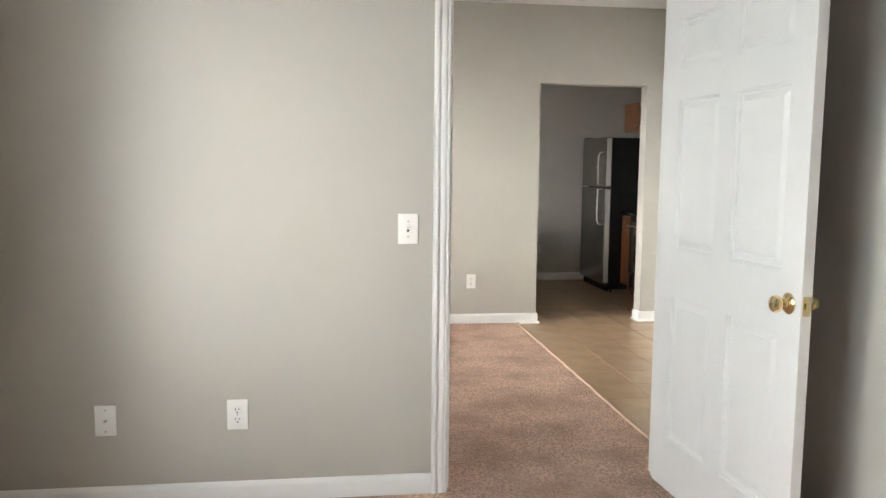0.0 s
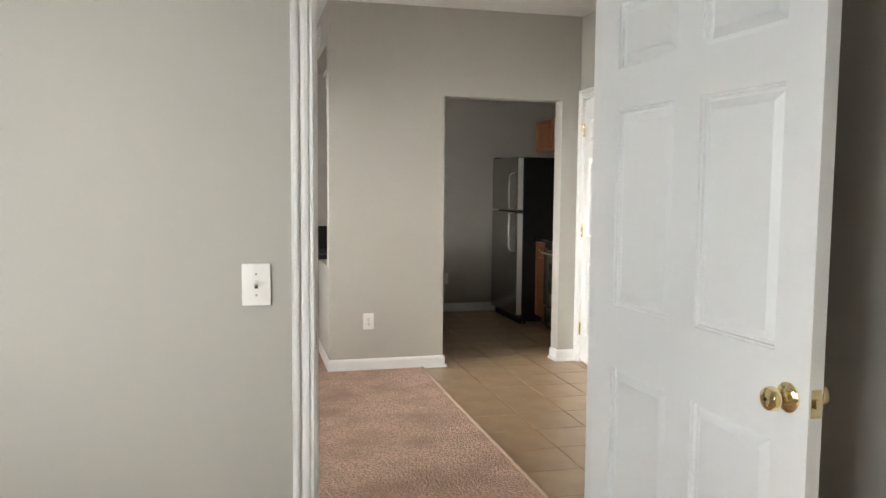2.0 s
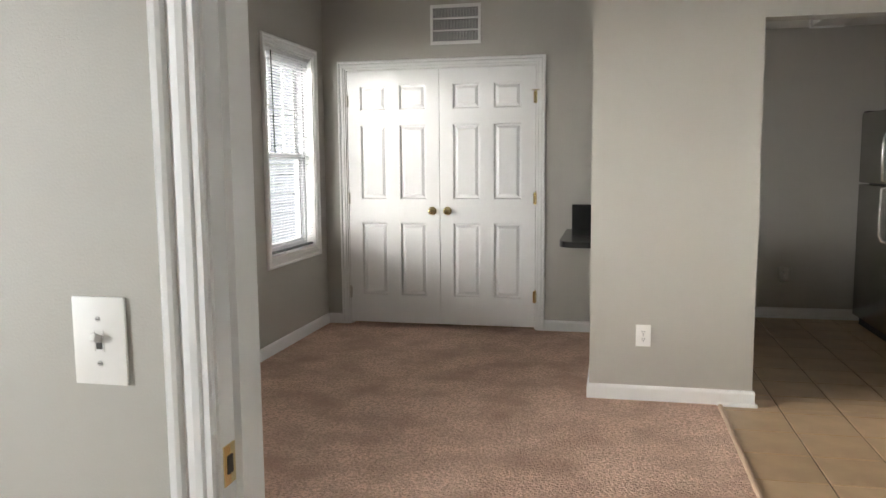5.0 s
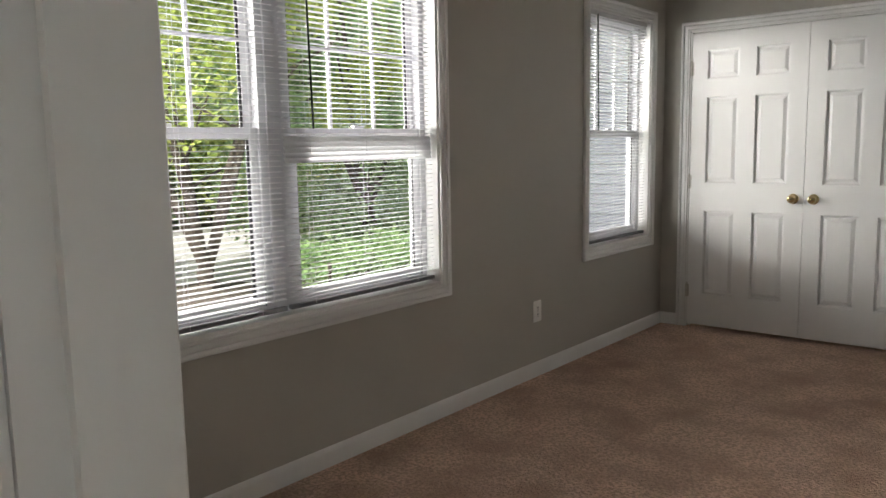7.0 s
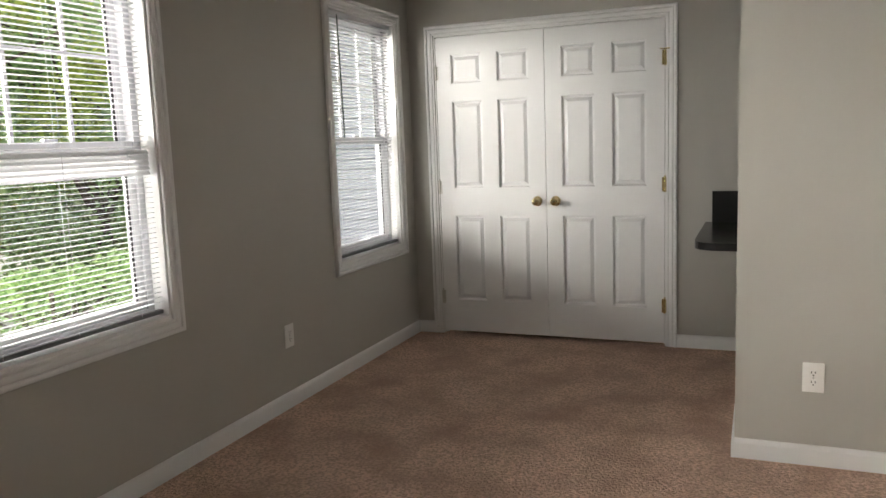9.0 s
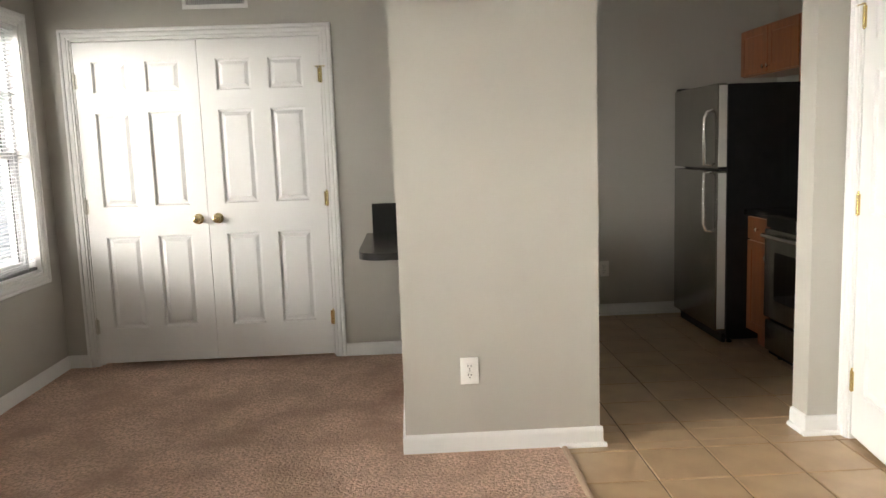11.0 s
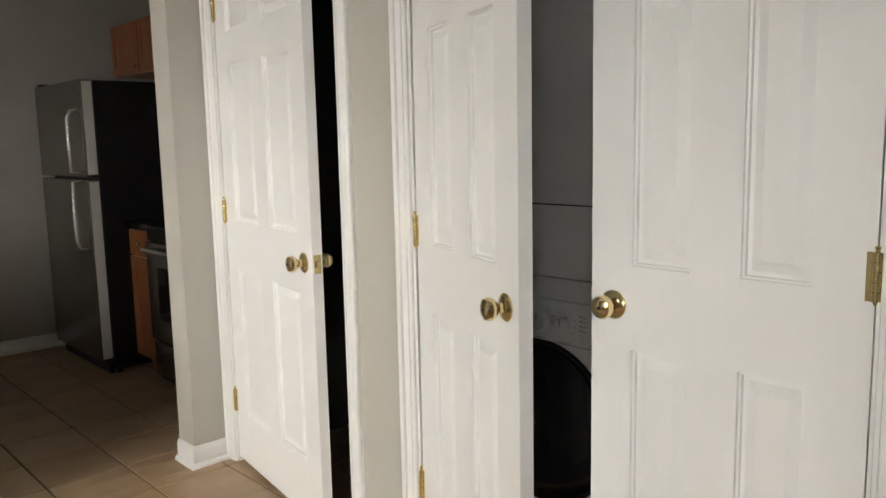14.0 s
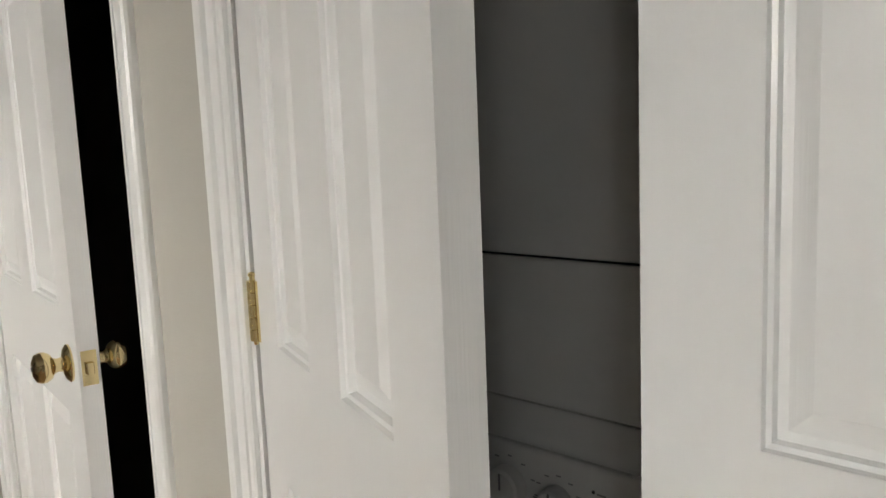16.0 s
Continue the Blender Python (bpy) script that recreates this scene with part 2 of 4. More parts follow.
def tube(points, radius, seg=10):
    bm = bmesh.new()
    pts = [Vector(p) for p in points]
    rings = []
    for i, p in enumerate(pts):
        d = (pts[min(i + 1, len(pts) - 1)] - pts[max(i - 1, 0)]).normalized()
        side = d.cross(Vector((0, 1, 0.01)) if abs(d.y) < 0.9 else Vector((1, 0, 0))).normalized()
        up = side.cross(d)
        r = radius[i] if isinstance(radius, (list, tuple)) else radius
        rings.append([bm.verts.new(p + (side * math.cos(2 * math.pi * k / seg) + up * math.sin(2 * math.pi * k / seg)) * r) for k in range(seg)])
    for a, b in zip(rings, rings[1:]):
        for i in range(seg):
            bm.faces.new((a[i], a[(i + 1) % seg], b[(i + 1) % seg], b[i]))
    bm.faces.new(list(reversed(rings[0])))
    bm.faces.new(rings[-1])
    bmesh.ops.recalc_face_normals(bm, faces=bm.faces)
    return bm


# ---- plan, in metres ----
XW = -0.671       # window wall, inner face
YC = 9.685       # closet wall face
YB0, YB1 = 4.608, 4.734   # wall between bedroom and living room
YP0, YP1 = 8.005, 8.14     # kitchen wall
XP0, XP1 = 1.493, 2.35    # pier between bar opening and kitchen opening
XJ = 3.285                # kitchen opening, far jamb
XR = 3.437                # wall with the closets
XBR = 2.27                # bedroom side wall
XK = 4.33                 # kitchen side wall
YK = 10.545                # kitchen back wall
HC = 2.675                # ceiling
DOOR_H = 2.04             # head of the door openings
KITCHEN_H = 2.032
BD0, BD1 = 1.104, 2.02    # bedroom doorway
YS = -0.6                 # bedroom back wall


def wall(name, label, items):
    return tagged(part(name, boxes(items), WALL), label, "wall", "", "structure")


# window wall with three openings
WIN_Z0, WIN_Z1 = 0.658, 2.118
BIG = (5.418, 7.201)
SMALL = (8.611, 9.461)
BED = (1.85, 3.8)
items, y = [], YS - 0.12
for a, b in (BED, BIG, SMALL):
    items += [(XW - 0.16, XW, y, a, 0, HC), (XW - 0.16, XW, a, b, 0, WIN_Z0), (XW - 0.16, XW, a, b, WIN_Z1, HC)]
    y = b
items.append((XW - 0.16, XW, y, YC + 0.8, 0, HC))
wall("wall_west", "warm grey painted outside wall with windows", items)

wall("wall_bedroom", "warm grey painted wall with an open doorway",
     [(XW, BD0 - 0.015, YB0, YB1, 0, HC), (BD0 - 0.015, BD1 + 0.015, YB0, YB1, DOOR_H + 0.015, HC), (BD1 + 0.015, XR, YB0, YB1, 0, HC)])
wall("wall_bedroom_east", "warm grey painted bedroom wall behind the open door", [(XBR, XBR + 0.12, YS, YB0, 0, HC)])
wall("wall_bedroom_south", "warm grey painted bedroom wall", [(XW, XBR + 0.12, YS - 0.12, YS, 0, HC)])
CL0, CL1 = -0.475, 1.03
wall("wall_closet", "grey painted wall round the double closet doors",
     [(XW, CL0 - 0.015, YC, YC + 0.12, 0, HC), (CL0 - 0.015, CL1 + 0.015, YC, YC + 0.12, DOOR_H + 0.015, HC), (CL1 + 0.015, 1.64, YC, YC + 0.12, 0, HC)])
wall("wall_kitchen_front", "warm grey painted pier and header of the kitchen opening",
     [(XP0, XP1, YP0, YP1, 0, HC), (XP1, XJ, YP0, YP1, KITCHEN_H, HC), (XJ, XR + 0.12, YP0, YP1, 0, HC)])
wall("wall_bar", "painted half wall and soffit of the bar opening",
     [(XP0, XP0 + 0.12, YP1, YC, 0, 0.765), (XP0, XP0 + 0.12, YP1, YC, 2.385, HC)])
D1 = (7.152, 7.931)
D2 = (5.575, 6.797)
wall("wall_east", "warm grey painted wall with two closet openings",
     [(XR, XR + 0.12, YB1, D2[0] - 0.015, 0, HC), (XR, XR + 0.12, D2[0] - 0.015, D2[1] + 0.015, DOOR_H + 0.015, HC),
      (XR, XR + 0.12, D2[1] + 0.015, D1[0] - 0.015, 0, HC), (XR, XR + 0.12, D1[0] - 0.015, D1[1] + 0.015, DOOR_H + 0.015, HC),
      (XR, XR + 0.12, D1[1] + 0.015, YP0, 0, HC)])
wall("wall_kitchen_back", "grey painted kitchen back wall", [(1.52, XK + 0.12, YK, YK + 0.12, 0, HC)])
wall("wall_kitchen_east", "grey painted kitchen wall behind the range", [(XK, XK + 0.12, YP1, YK, 0, HC)])
wall("wall_kitchen_west", "grey painted kitchen wall beside the closet", [(1.52, 1.64, YC + 0.12, YK, 0, HC)])
wall("wall_kitchen_return", "grey painted wall between pantry and kitchen", [(XR + 0.12, XK + 0.12, YP0, YP1, 0, HC)])
# closet and pantry walls in the near-black colour that stands for shade
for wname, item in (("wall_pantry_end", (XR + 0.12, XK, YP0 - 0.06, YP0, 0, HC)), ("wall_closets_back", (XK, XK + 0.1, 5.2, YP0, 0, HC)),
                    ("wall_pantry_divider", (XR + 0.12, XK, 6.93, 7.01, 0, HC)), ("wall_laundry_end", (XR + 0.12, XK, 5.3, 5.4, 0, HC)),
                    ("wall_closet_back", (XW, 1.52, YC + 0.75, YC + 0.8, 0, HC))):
    tagged(part(wname, box(*item), DARKWALL), "closet wall with its shade put into a near-black colour", "wall", "", "structure")

# ceilings
tagged(part("ceiling", boxes([(XW - 0.16, XK + 0.12, YS - 0.12, YK + 0.12, HC, HC + 0.1)]), CEIL), "flat white painted ceiling", "ceiling", "", "structure")

HK = 2.36
tagged(part("ceiling_kitchen", boxes([(XP0 + 0.12, XK, YP1, YK, HK, HC)]), CEIL), "lower white painted kitchen ceiling", "ceiling", "", "structure")

# floor
XT = 2.189
for fname, item in (("floor_carpet", (XW, XT, YS, YP0, -0.05, 0.004)), ("floor_carpet_nook", (XW, XP0, YP0, YC, -0.05, 0.004)),
                    ("floor_carpet_bedroom", (XT, XBR, YS, YB0, -0.05, 0.004)), ("floor_carpet_sill", (CL0, CL1, YC, YC + 0.12, -0.05, 0.004)),
                    ("floor_carpet_closet", (XW, 1.52, YC + 0.12, YC + 0.75, -0.05, 0.0))):
    tagged(part(fname, box(*item), CARPET), "worn tan cut-pile carpet with darker traffic stains", "carpet", "", "structure")
floor_tiles = tagged(part("floor_kitchen", boxes([(XT, XR, YB1, YP0, -0.05, -0.006), (XP0 + 0.12, XK, YP0, YK, -0.05, -0.006), (XR, XK, 5.3, YP0, -0.05, -0.006)]), GROUT),
                     "tan ceramic tile floor with dark grout", "floor", "", "structure")
tagged(part("floor_trim_strip", extrude_profile([(-0.016, 0.0), (-0.013, 0.008), (-0.006, 0.012), (0.004, 0.012), (0.010, 0.008), (0.012, -0.005)], (XT, YB1, 0), (XT, YP0 - 0.016, 0), (1, 0, 0)), STRIP),
       "thin tan strip between carpet and tile", "trim", "", "structure")

# baseboards: 85 mm with an eased top, and a shoe on the tile side
BASE = [(0, 0), (0.013, 0), (0.013, 0.064), (0.010, 0.074), (0.006, 0.080), (0, 0.083)]
SHOE = [(0.013, 0), (0.027, 0), (0.025, 0.010), (0.019, 0.017), (0.013, 0.019)]


def baseboard(a, b, out, shoe=False, mitre=(0, 0), label="white painted baseboard", z=0.004):
    a, b, out = Vector((*a, z)), Vector((*b, z)), Vector((*out, 0))
    al = (b - a).normalized()
    bm = extrude_profile(BASE, a - al * mitre[0] * 0.013, b + al * mitre[1] * 0.013, out)
    ob = tagged(part("baseboard", bm, TRIM), label, "baseboard", "", "structure")
    if shoe:
        part("shoe_moulding", extrude_profile(SHOE, a - Vector((0, 0, 0.004)) - al * mitre[0] * 0.027, b - Vector((0, 0, 0.004)) + al * mitre[1] * 0.027, out), TRIM, ob)
    return ob


baseboard((XW, YB1), (XW, YC), (1, 0))
baseboard((XW, YB0), (BD0 - 0.068, YB0), (0, -1))
baseboard((XW + 0.013, YC), (CL0 - 0.074, YC), (0, -1))
baseboard((CL1 + 0.074, YC), (XP0 - 0.013, YC), (0, -1))
baseboard((XP0, YP0), (XP0, YC), (-1, 0), mitre=(1, 0))
baseboard((XP0, YP0), (XT - 0.02, YP0), (0, -1))
baseboard((XT - 0.02, YP0), (XP1, YP0), (0, -1), True, (0, 1))
baseboard((XP1, YP0), (XP1, YP1), (1, 0), True)
baseboard((XJ, YP0), (XJ, YP1), (-1, 0), True)
baseboard((XJ, YP0), (XR, YP0), (0, -1), True, (1, 0))
baseboard((XR, D2[1] + 0.074), (XR, D1[0] - 0.074), (-1, 0), True)
baseboard((XR, YB1), (XR, D2[0] - 0.074), (-1, 0), True)
baseboard((XP0 + 0.12, YK), (XK, YK), (0, -1), True)
baseboard((BD1 + 0.068, YB1), (XT, YB1), (0, 1))
baseboard((XBR, YS), (XBR, YB0), (-1, 0))

# casings: stepped colonial profile, o = out of the wall, u = across the face from the opening outwards
CASE = [(0, 0.0), (0.008, 0.0), (0.011, 0.003), (0.011, 0.011), (0.007, 0.0125), (0.007, 0.0145), (0.012, 0.017), (0.0135, 0.026), (0.0125, 0.036),
        (0.0085, 0.0405), (0.0085, 0.0425), (0.017, 0.0445), (0.0195, 0.050), (0.0195, 0.0575), (0.016, 0.062), (0.010, 0.064), (0, 0.064)]


def casing(name, origin, along, out, width, height, label, z0=0.0, sill=False, group=""):
    """A frame of mitred casing round an opening that starts at origin and runs width along."""
    al, ou = Vector((*along, 0)), Vector((*out, 0))
    reveal = 0.0 if sill else 0.004 if "bedroom" in name else 0.009
    o, width, height = Vector((*origin, 0)) - al * reveal, width + 2 * reveal, height + reveal
    t = thing(name, Matrix.Identity(4), label, "door frame" if not sill else "window frame", group, "structure")
    z0v, zt = Vector((0, 0, z0)), Vector((0, 0, height))
    r = o + al * width
    part("side_casing", extrude_profile(CASE, o + z0v, o + zt, ou, -al, -1.0 if sill else 0.0, 1.0), TRIM, t)
    part("side_casing", extrude_profile(CASE, r + z0v, r + zt, ou, al, -1.0 if sill else 0.0, 1.0), TRIM, t)
    part("head_casing", extrude_profile(CASE, o + zt, r + zt, ou, Vector((0, 0, 1)), -1.0, 1.0), TRIM, t)
    if sill:
        part("bottom_casing", extrude_profile(CASE, o + z0v, r + z0v, ou, Vector((0, 0, -1)), -1.0, 1.0), TRIM, t)
    return t


def jamb(name, origin, along, inward, width, height, depth, parent, z0=0.0, stop=0.0):
    """Lining boards of an opening, 15 mm thick outside the clear width, with a stop."""
    o, al, inn = Vector((*origin, 0)), Vector((*along, 0)), Vector((*inward, 0))

    def board(u0, u1, d0, d1, a, b):
        p, q = o + al * u0 + inn * d0, o + al * u1 + inn * d1
        return box(min(p.x, q.x), max(p.x, q.x), min(p.y, q.y), max(p.y, q.y), a, b)
    part("jamb", board(-0.015, 0, 0.001, depth - 0.001, z0, height), TRIM, parent)
    part("jamb", board(width, width + 0.015, 0.001, depth - 0.001, z0, height), TRIM, parent)
    part("jamb_head", board(-0.015, width + 0.015, 0.001, depth - 0.001, height, height + 0.015), TRIM, parent)
    if stop:
        part("door_stop", board(0, 0.011, stop, stop + 0.035, z0, height), TRIM, parent)
        part("door_stop", board(width - 0.011, width, stop, stop + 0.035, z0, height), TRIM, parent)
        part("door_stop", board(0.011, width - 0.011, stop, stop + 0.035, height - 0.011, height), TRIM, parent)


t = casing("door_frame_bedroom", (BD0, YB0), (1, 0), (0, -1), BD1 - BD0, DOOR_H, "white painted stepped door casing of the bedroom doorway")
jamb("jamb", (BD0, YB0), (1, 0), (0, 1), BD1 - BD0, DOOR_H, YB1 - YB0, t, stop=0.04)
casing("door_frame_bedroom_back", (BD0, YB1), (1, 0), (0, 1), BD1 - BD0, DOOR_H, "white painted stepped door casing on the living room side")
strike = part("strike_plate", boxes([(BD0, BD0 + 0.002, YB0 + 0.006, YB0 + 0.036, 0.89, 0.945)]), BRASS, t, "brass strike plate")
part("strike_hole", boxes([(BD0 + 0.0015, BD0 + 0.003, YB0 + 0.014, YB0 + 0.028, 0.905, 0.93)]), SLOT, t)
t = casing("door_frame_closet", (CL0, YC), (1, 0), (0, -1), CL1 - CL0, DOOR_H, "white painted casing round the double closet doors")
jamb("jamb", (CL0, YC), (1, 0), (0, 1), CL1 - CL0, DOOR_H, 0.12, t, stop=0.04)
t = casing("door_frame_pantry", (XR, D1[0]), (0, 1), (-1, 0), D1[1] - D1[0], DOOR_H, "white painted casing of the narrow closet door")
jamb("jamb", (XR, D1[0]), (0, 1), (1, 0), D1[1] - D1[0], DOOR_H, 0.12, t, stop=0.04)
t = casing("door_frame_laundry", (XR, D2[0]), (0, 1), (-1, 0), D2[1] - D2[0], DOOR_H, "white painted casing of the laundry closet")
jamb("jamb", (XR, D2[0]), (0, 1), (1, 0), D2[1] - D2[0], DOOR_H, 0.12, t, stop=0.04)


# ---- doors ----
ROWS_Z = ((0.212, 0.798), (0.988, 1.57), (1.69, 1.88))


def leaf_bm(w, h, th, holes):
    """A slab with moulded panel openings in both faces; local x along the leaf, y through it, z up."""
    bm = bmesh.new()
    xs = sorted({0.0, w, *[v for hx in holes for v in hx[:2]]})
    zs = sorted({0.0, h, *[v for hx in holes for v in hx[2:]]})
    for yy in (0.0, th):
        grid = {}
        for x in xs:
            for z in zs:
                grid[x, z] = bm.verts.new((x, yy, z))
        for x0, x1 in zip(xs, xs[1:]):
            for z0, z1 in zip(zs, zs[1:]):
                if any(a <= x0 and x1 <= b and c <= z0 and z1 <= d for a, b, c, d in holes):
                    continue
                bm.faces.new((grid[x0, z0], grid[x1, z0], grid[x1, z1], grid[x0, z1]))
    for a, b in (((0, 0), (w, 0)), ((w, 0), (w, h)), ((w, h), (0, h)), ((0, h), (0, 0))):
        bm.faces.new([bm.verts.new(v) for v in ((a[0], 0, a[1]), (b[0], 0, b[1]), (b[0], th, b[1]), (a[0], th, a[1]))])
    bmesh.ops.remove_doubles(bm, verts=bm.verts, dist=1e-5)
    for v in bm.verts:
        if v.co.z < 1e-4:
            v.co.z = 0.012
    bmesh.ops.recalc_face_normals(bm, faces=bm.faces)
    return bm


STEPS = ((0, 0), (0.0015, -0.006), (0.006, -0.007), (0.0075, -0.015), (0.016, -0.0155), (0.038, -0.0045), (0.041, -0.0045))


def panel_bm(w, h, th):
    bm = bmesh.new()
    for yy, s in ((0.0, 1), (th, -1)):
        loops = [[bm.verts.new((x, yy - s * d, z)) for x, z in ((i, i), (w - i, i), (w - i, h - i), (i, h - i))] for i, d in STEPS]
        for a, b in zip(loops, loops[1:]):
            for k in range(4):
                f = (a[k], a[(k + 1) % 4], b[(k + 1) % 4], b[k])
                bm.faces.new(f if s > 0 else tuple(reversed(f)))
        bm.faces.new(loops[-1] if s > 0 else list(reversed(loops[-1])))
    return bm


KNOB = [(0.0, 0.0), (0.033, 0.0), (0.033, 0.003), (0.027, 0.008), (0.013, 0.012), (0.0115, 0.020), (0.014, 0.026), (0.022, 0.031),
        (0.0265, 0.039), (0.027, 0.046), (0.0235, 0.054), (0.014, 0.0585), (0.0, 0.0595)]


def knob(parent, x, y, z, side):
    """A turned brass knob with its rose, standing out along side * y."""
    prof = [(max(r, 0.0004), h * side) for r, h in KNOB]
    ob = part("door_knob", lathe(prof, 28, "Y"), BRASS, parent, "polished brass round knob", True)
    ob.location = (x, y, z)
    pin = part("knob_button", lathe([(0.004, 0), (0.0042, 0.0012 * side), (0.0012, 0.0014 * side)], 10, "Y"), SLOT, ob)
    pin.location = (0, 0.0592 * side, 0)
    return ob


def hinge(parent, x, y, z, mat, stop=False):
    """A butt hinge: knuckle barrel with its joints, two leaves and pin tips."""
    bm = bmesh.new()
    for k in range(5):
        seg = lathe([(0.0035, -0.044 + k * 0.0178), (0.0082, -0.0435 + k * 0.0178), (0.0082, -0.0275 + k * 0.0178), (0.0035, -0.027 + k * 0.0178)], 12)
        me = bpy.data.meshes.new("tmp")
        seg.to_mesh(me)
        seg.free()
        bm.from_mesh(me)
        bpy.data.meshes.remove(me)
    ob = part("hinge", bm, mat, parent, "", True)
    ob.location = (x, y, z)
    part("hinge_leaf", boxes([(-0.017, 0.0, -0.0015, 0.004, -0.044, 0.044), (0.0, 0.015, 0.0005, 0.0035, -0.044, 0.044)]), mat, ob)
    part("hinge_pin", lathe([(0.003, -0.05), (0.004, -0.046), (0.004, 0.05), (0.0055, 0.051), (0.0055, 0.054), (0.002, 0.056)], 12), mat, ob)
    if stop:
        part("pin_stop", tube([(-0.03, -0.016, 0.05), (0, -0.006, 0.051), (0.03, -0.02, 0.05)], 0.0035, 8), mat, ob)
        part("bumper", lathe([(0.001, 0), (0.006, 0.001), (0.006, 0.01), (0.002, 0.012)], 10, "X"), PLASTIC, ob).location = (-0.04, -0.018, 0.05)
    return ob


def door(name, m, w, label, hinge_mat=HINGE, knobs=(-1,), back_hinges=False, mirror=False, latch=False, stop=False, group="", lift=0.0):
    """A six-panel leaf: hinge edge at local x = 0, front face at local y = 0 facing -y. mirror runs the leaf towards -x."""
    h, th, s, knob_z = 2.02, 0.035, -1 if mirror else 1, 0.908 + lift
    t = thing(name, m, label, "door", group)
    side, mid = 0.107, 0.109
    pw = (w - 2 * side - mid) / 2
    cols = ((side, side + pw), (side + pw + mid, w - side))
    holes = [(*c, r[0] + lift, r[1] + lift) for c in cols for r in ROWS_Z]
    if mirror:
        holes = [(w - b, w - a, c, d) for a, b, c, d in holes]
    off = -w if mirror else 0.0
    leaf = part("door_leaf", leaf_bm(w, h, th, holes), DOORM, t)
    leaf.location = (off, 0, 0.012)
    for a, b, c, d in holes:
        p = part("panel", panel_bm(b - a, d - c, th), DOORM, leaf)
        p.location = (a, 0, c)
    for sd in knobs:
        knob(t, s * (w - 0.06), 0.0 if sd < 0 else th, knob_z, sd)
    if latch:
        x = s * w
        part("latch_plate", boxes([(min(x, x + s * 0.0015), max(x, x + s * 0.0015), 0.005, 0.030, knob_z - 0.03, knob_z + 0.03)]), BRASS, t, "brass latch plate")
        part("latch_bolt", boxes([(min(x, x + s * 0.009), max(x, x + s * 0.009), 0.011, 0.024, knob_z - 0.01, knob_z + 0.01)], 0.002), BRASS, t)
    if hinge_mat:
        for i, z in enumerate((0.265, 1.032, 1.80)):
            hinge(t, -s * 0.002, (th + 0.004) if back_hinges else -0.004, z, hinge_mat, stop and i == 2)
    return t


def hinge_pose(x, y, deg):
    return Matrix.Translation((x, y, 0)) @ Matrix.Rotation(radians(deg), 4, "Z")


door("closet_door", hinge_pose(CL0 + 0.003, YC + 0.002, 0), 0.748, "white six-panel closet door leaf, closed", STEELP, lift=0.024, group="double closet doors")
door("closet_door", hinge_pose(CL1 - 0.003, YC + 0.002, 0), 0.748, "white six-panel closet door leaf, closed, with a hinge stop", HINGE, lift=0.024, mirror=True, stop=True, group="double closet doors")
# east wall: local x runs towards -y when closed
door("pantry_door", hinge_pose(XR + 0.004, D1[1] - 0.006, -90 - 8.6), 0.772, "white six-panel narrow closet door, ajar", HINGE, knobs=(-1, 1), latch=True, stop=True)
door("laundry_door", hinge_pose(XR + 0.004, D2[1] - 0.006, -90 - 20.0), 0.6, "white six-panel laundry door leaf, ajar", HINGE, group="double laundry doors")
door("laundry_door", hinge_pose(XR + 0.004, D2[0] + 0.004, -90), 0.602, "white six-panel laundry door leaf, closed", HINGE, mirror=True, group="double laundry doors")
# bedroom door, swung wide open into the bedroom
door("bedroom_door", hinge_pose(BD1 - 0.003, YB0 + 0.001, 93.4), 0.91, "white six-panel bedroom door, wide open", HINGE, knobs=(-1, 1), latch=True, mirror=True, lift=0.015)


# ---- switch plates, outlets ----
def plate(name, m, label, category, what):
    """A wall plate facing local -y."""
    t = thing(name, m, label, category)
    part("cover_plate", box(-0.0395, 0.0395, -0.006, 0, -0.06, 0.06, 0.0028), PLASTIC, t, "", True)
    for z in ((-0.030, 0.030) if what == "switch" else (0.0,) if what == "outlet" else (-0.042, 0.042)):
        sc = part("screw", lathe([(0.0035, 0), (0.0035, -0.0012), (0.001, -0.0016)], 12, "Y"), SCREW, t)
        sc.location = (0, -0.0062, z)
        part("screw_slot", box(-0.0028, 0.0028, -0.0019, -0.0012, -0.0005, 0.0005), SLOT, sc)
    if what == "switch":
        part("toggle_slot", box(-0.0045, 0.0045, -0.0066, -0.0055, -0.011, 0.004), SLOT, t)
        part("toggle_collar", boxes([(-0.0075, -0.0055, -0.0072, -0.0055, -0.014, 0.014), (0.0055, 0.0075, -0.0072, -0.0055, -0.014, 0.014)]), PLASTIC, t)
        tg = part("toggle", box(-0.0045, 0.0045, -0.022, -0.004, -0.005, 0.005, 0.0015), PLASTIC, t)
        tg.matrix_basis = Matrix.Rotation(radians(-24), 4, "X")
    if what == "outlet":
        for z in (-0.0195, 0.0195):
            part("receptacle", box(-0.0165, 0.0165, -0.0085, -0.005, z - 0.0145, z + 0.0145, 0.003), PLASTIC, t)
            for x, hh in ((-0.0065, 0.0045), (0.0065, 0.0035)):
                part("slot", box(x - 0.0017, x + 0.0017, -0.0092, -0.0083, z + 0.003 - hh, z + 0.003 + hh), SLOT, t)
            part("ground_hole", lathe([(0.0032, -0.0083), (0.0032, -0.0092)], 10, "Y"), SLOT, t).location = (0, 0, z - 0.009)
    if what == "coax":
        part("coax_nut", lathe([(0.006, 0), (0.006, -0.004), (0.0045, -0.004), (0.0045, -0.012), (0.001, -0.012)], 6, "Y"), SCREW, t).location = (0, -0.006, 0)
    return t


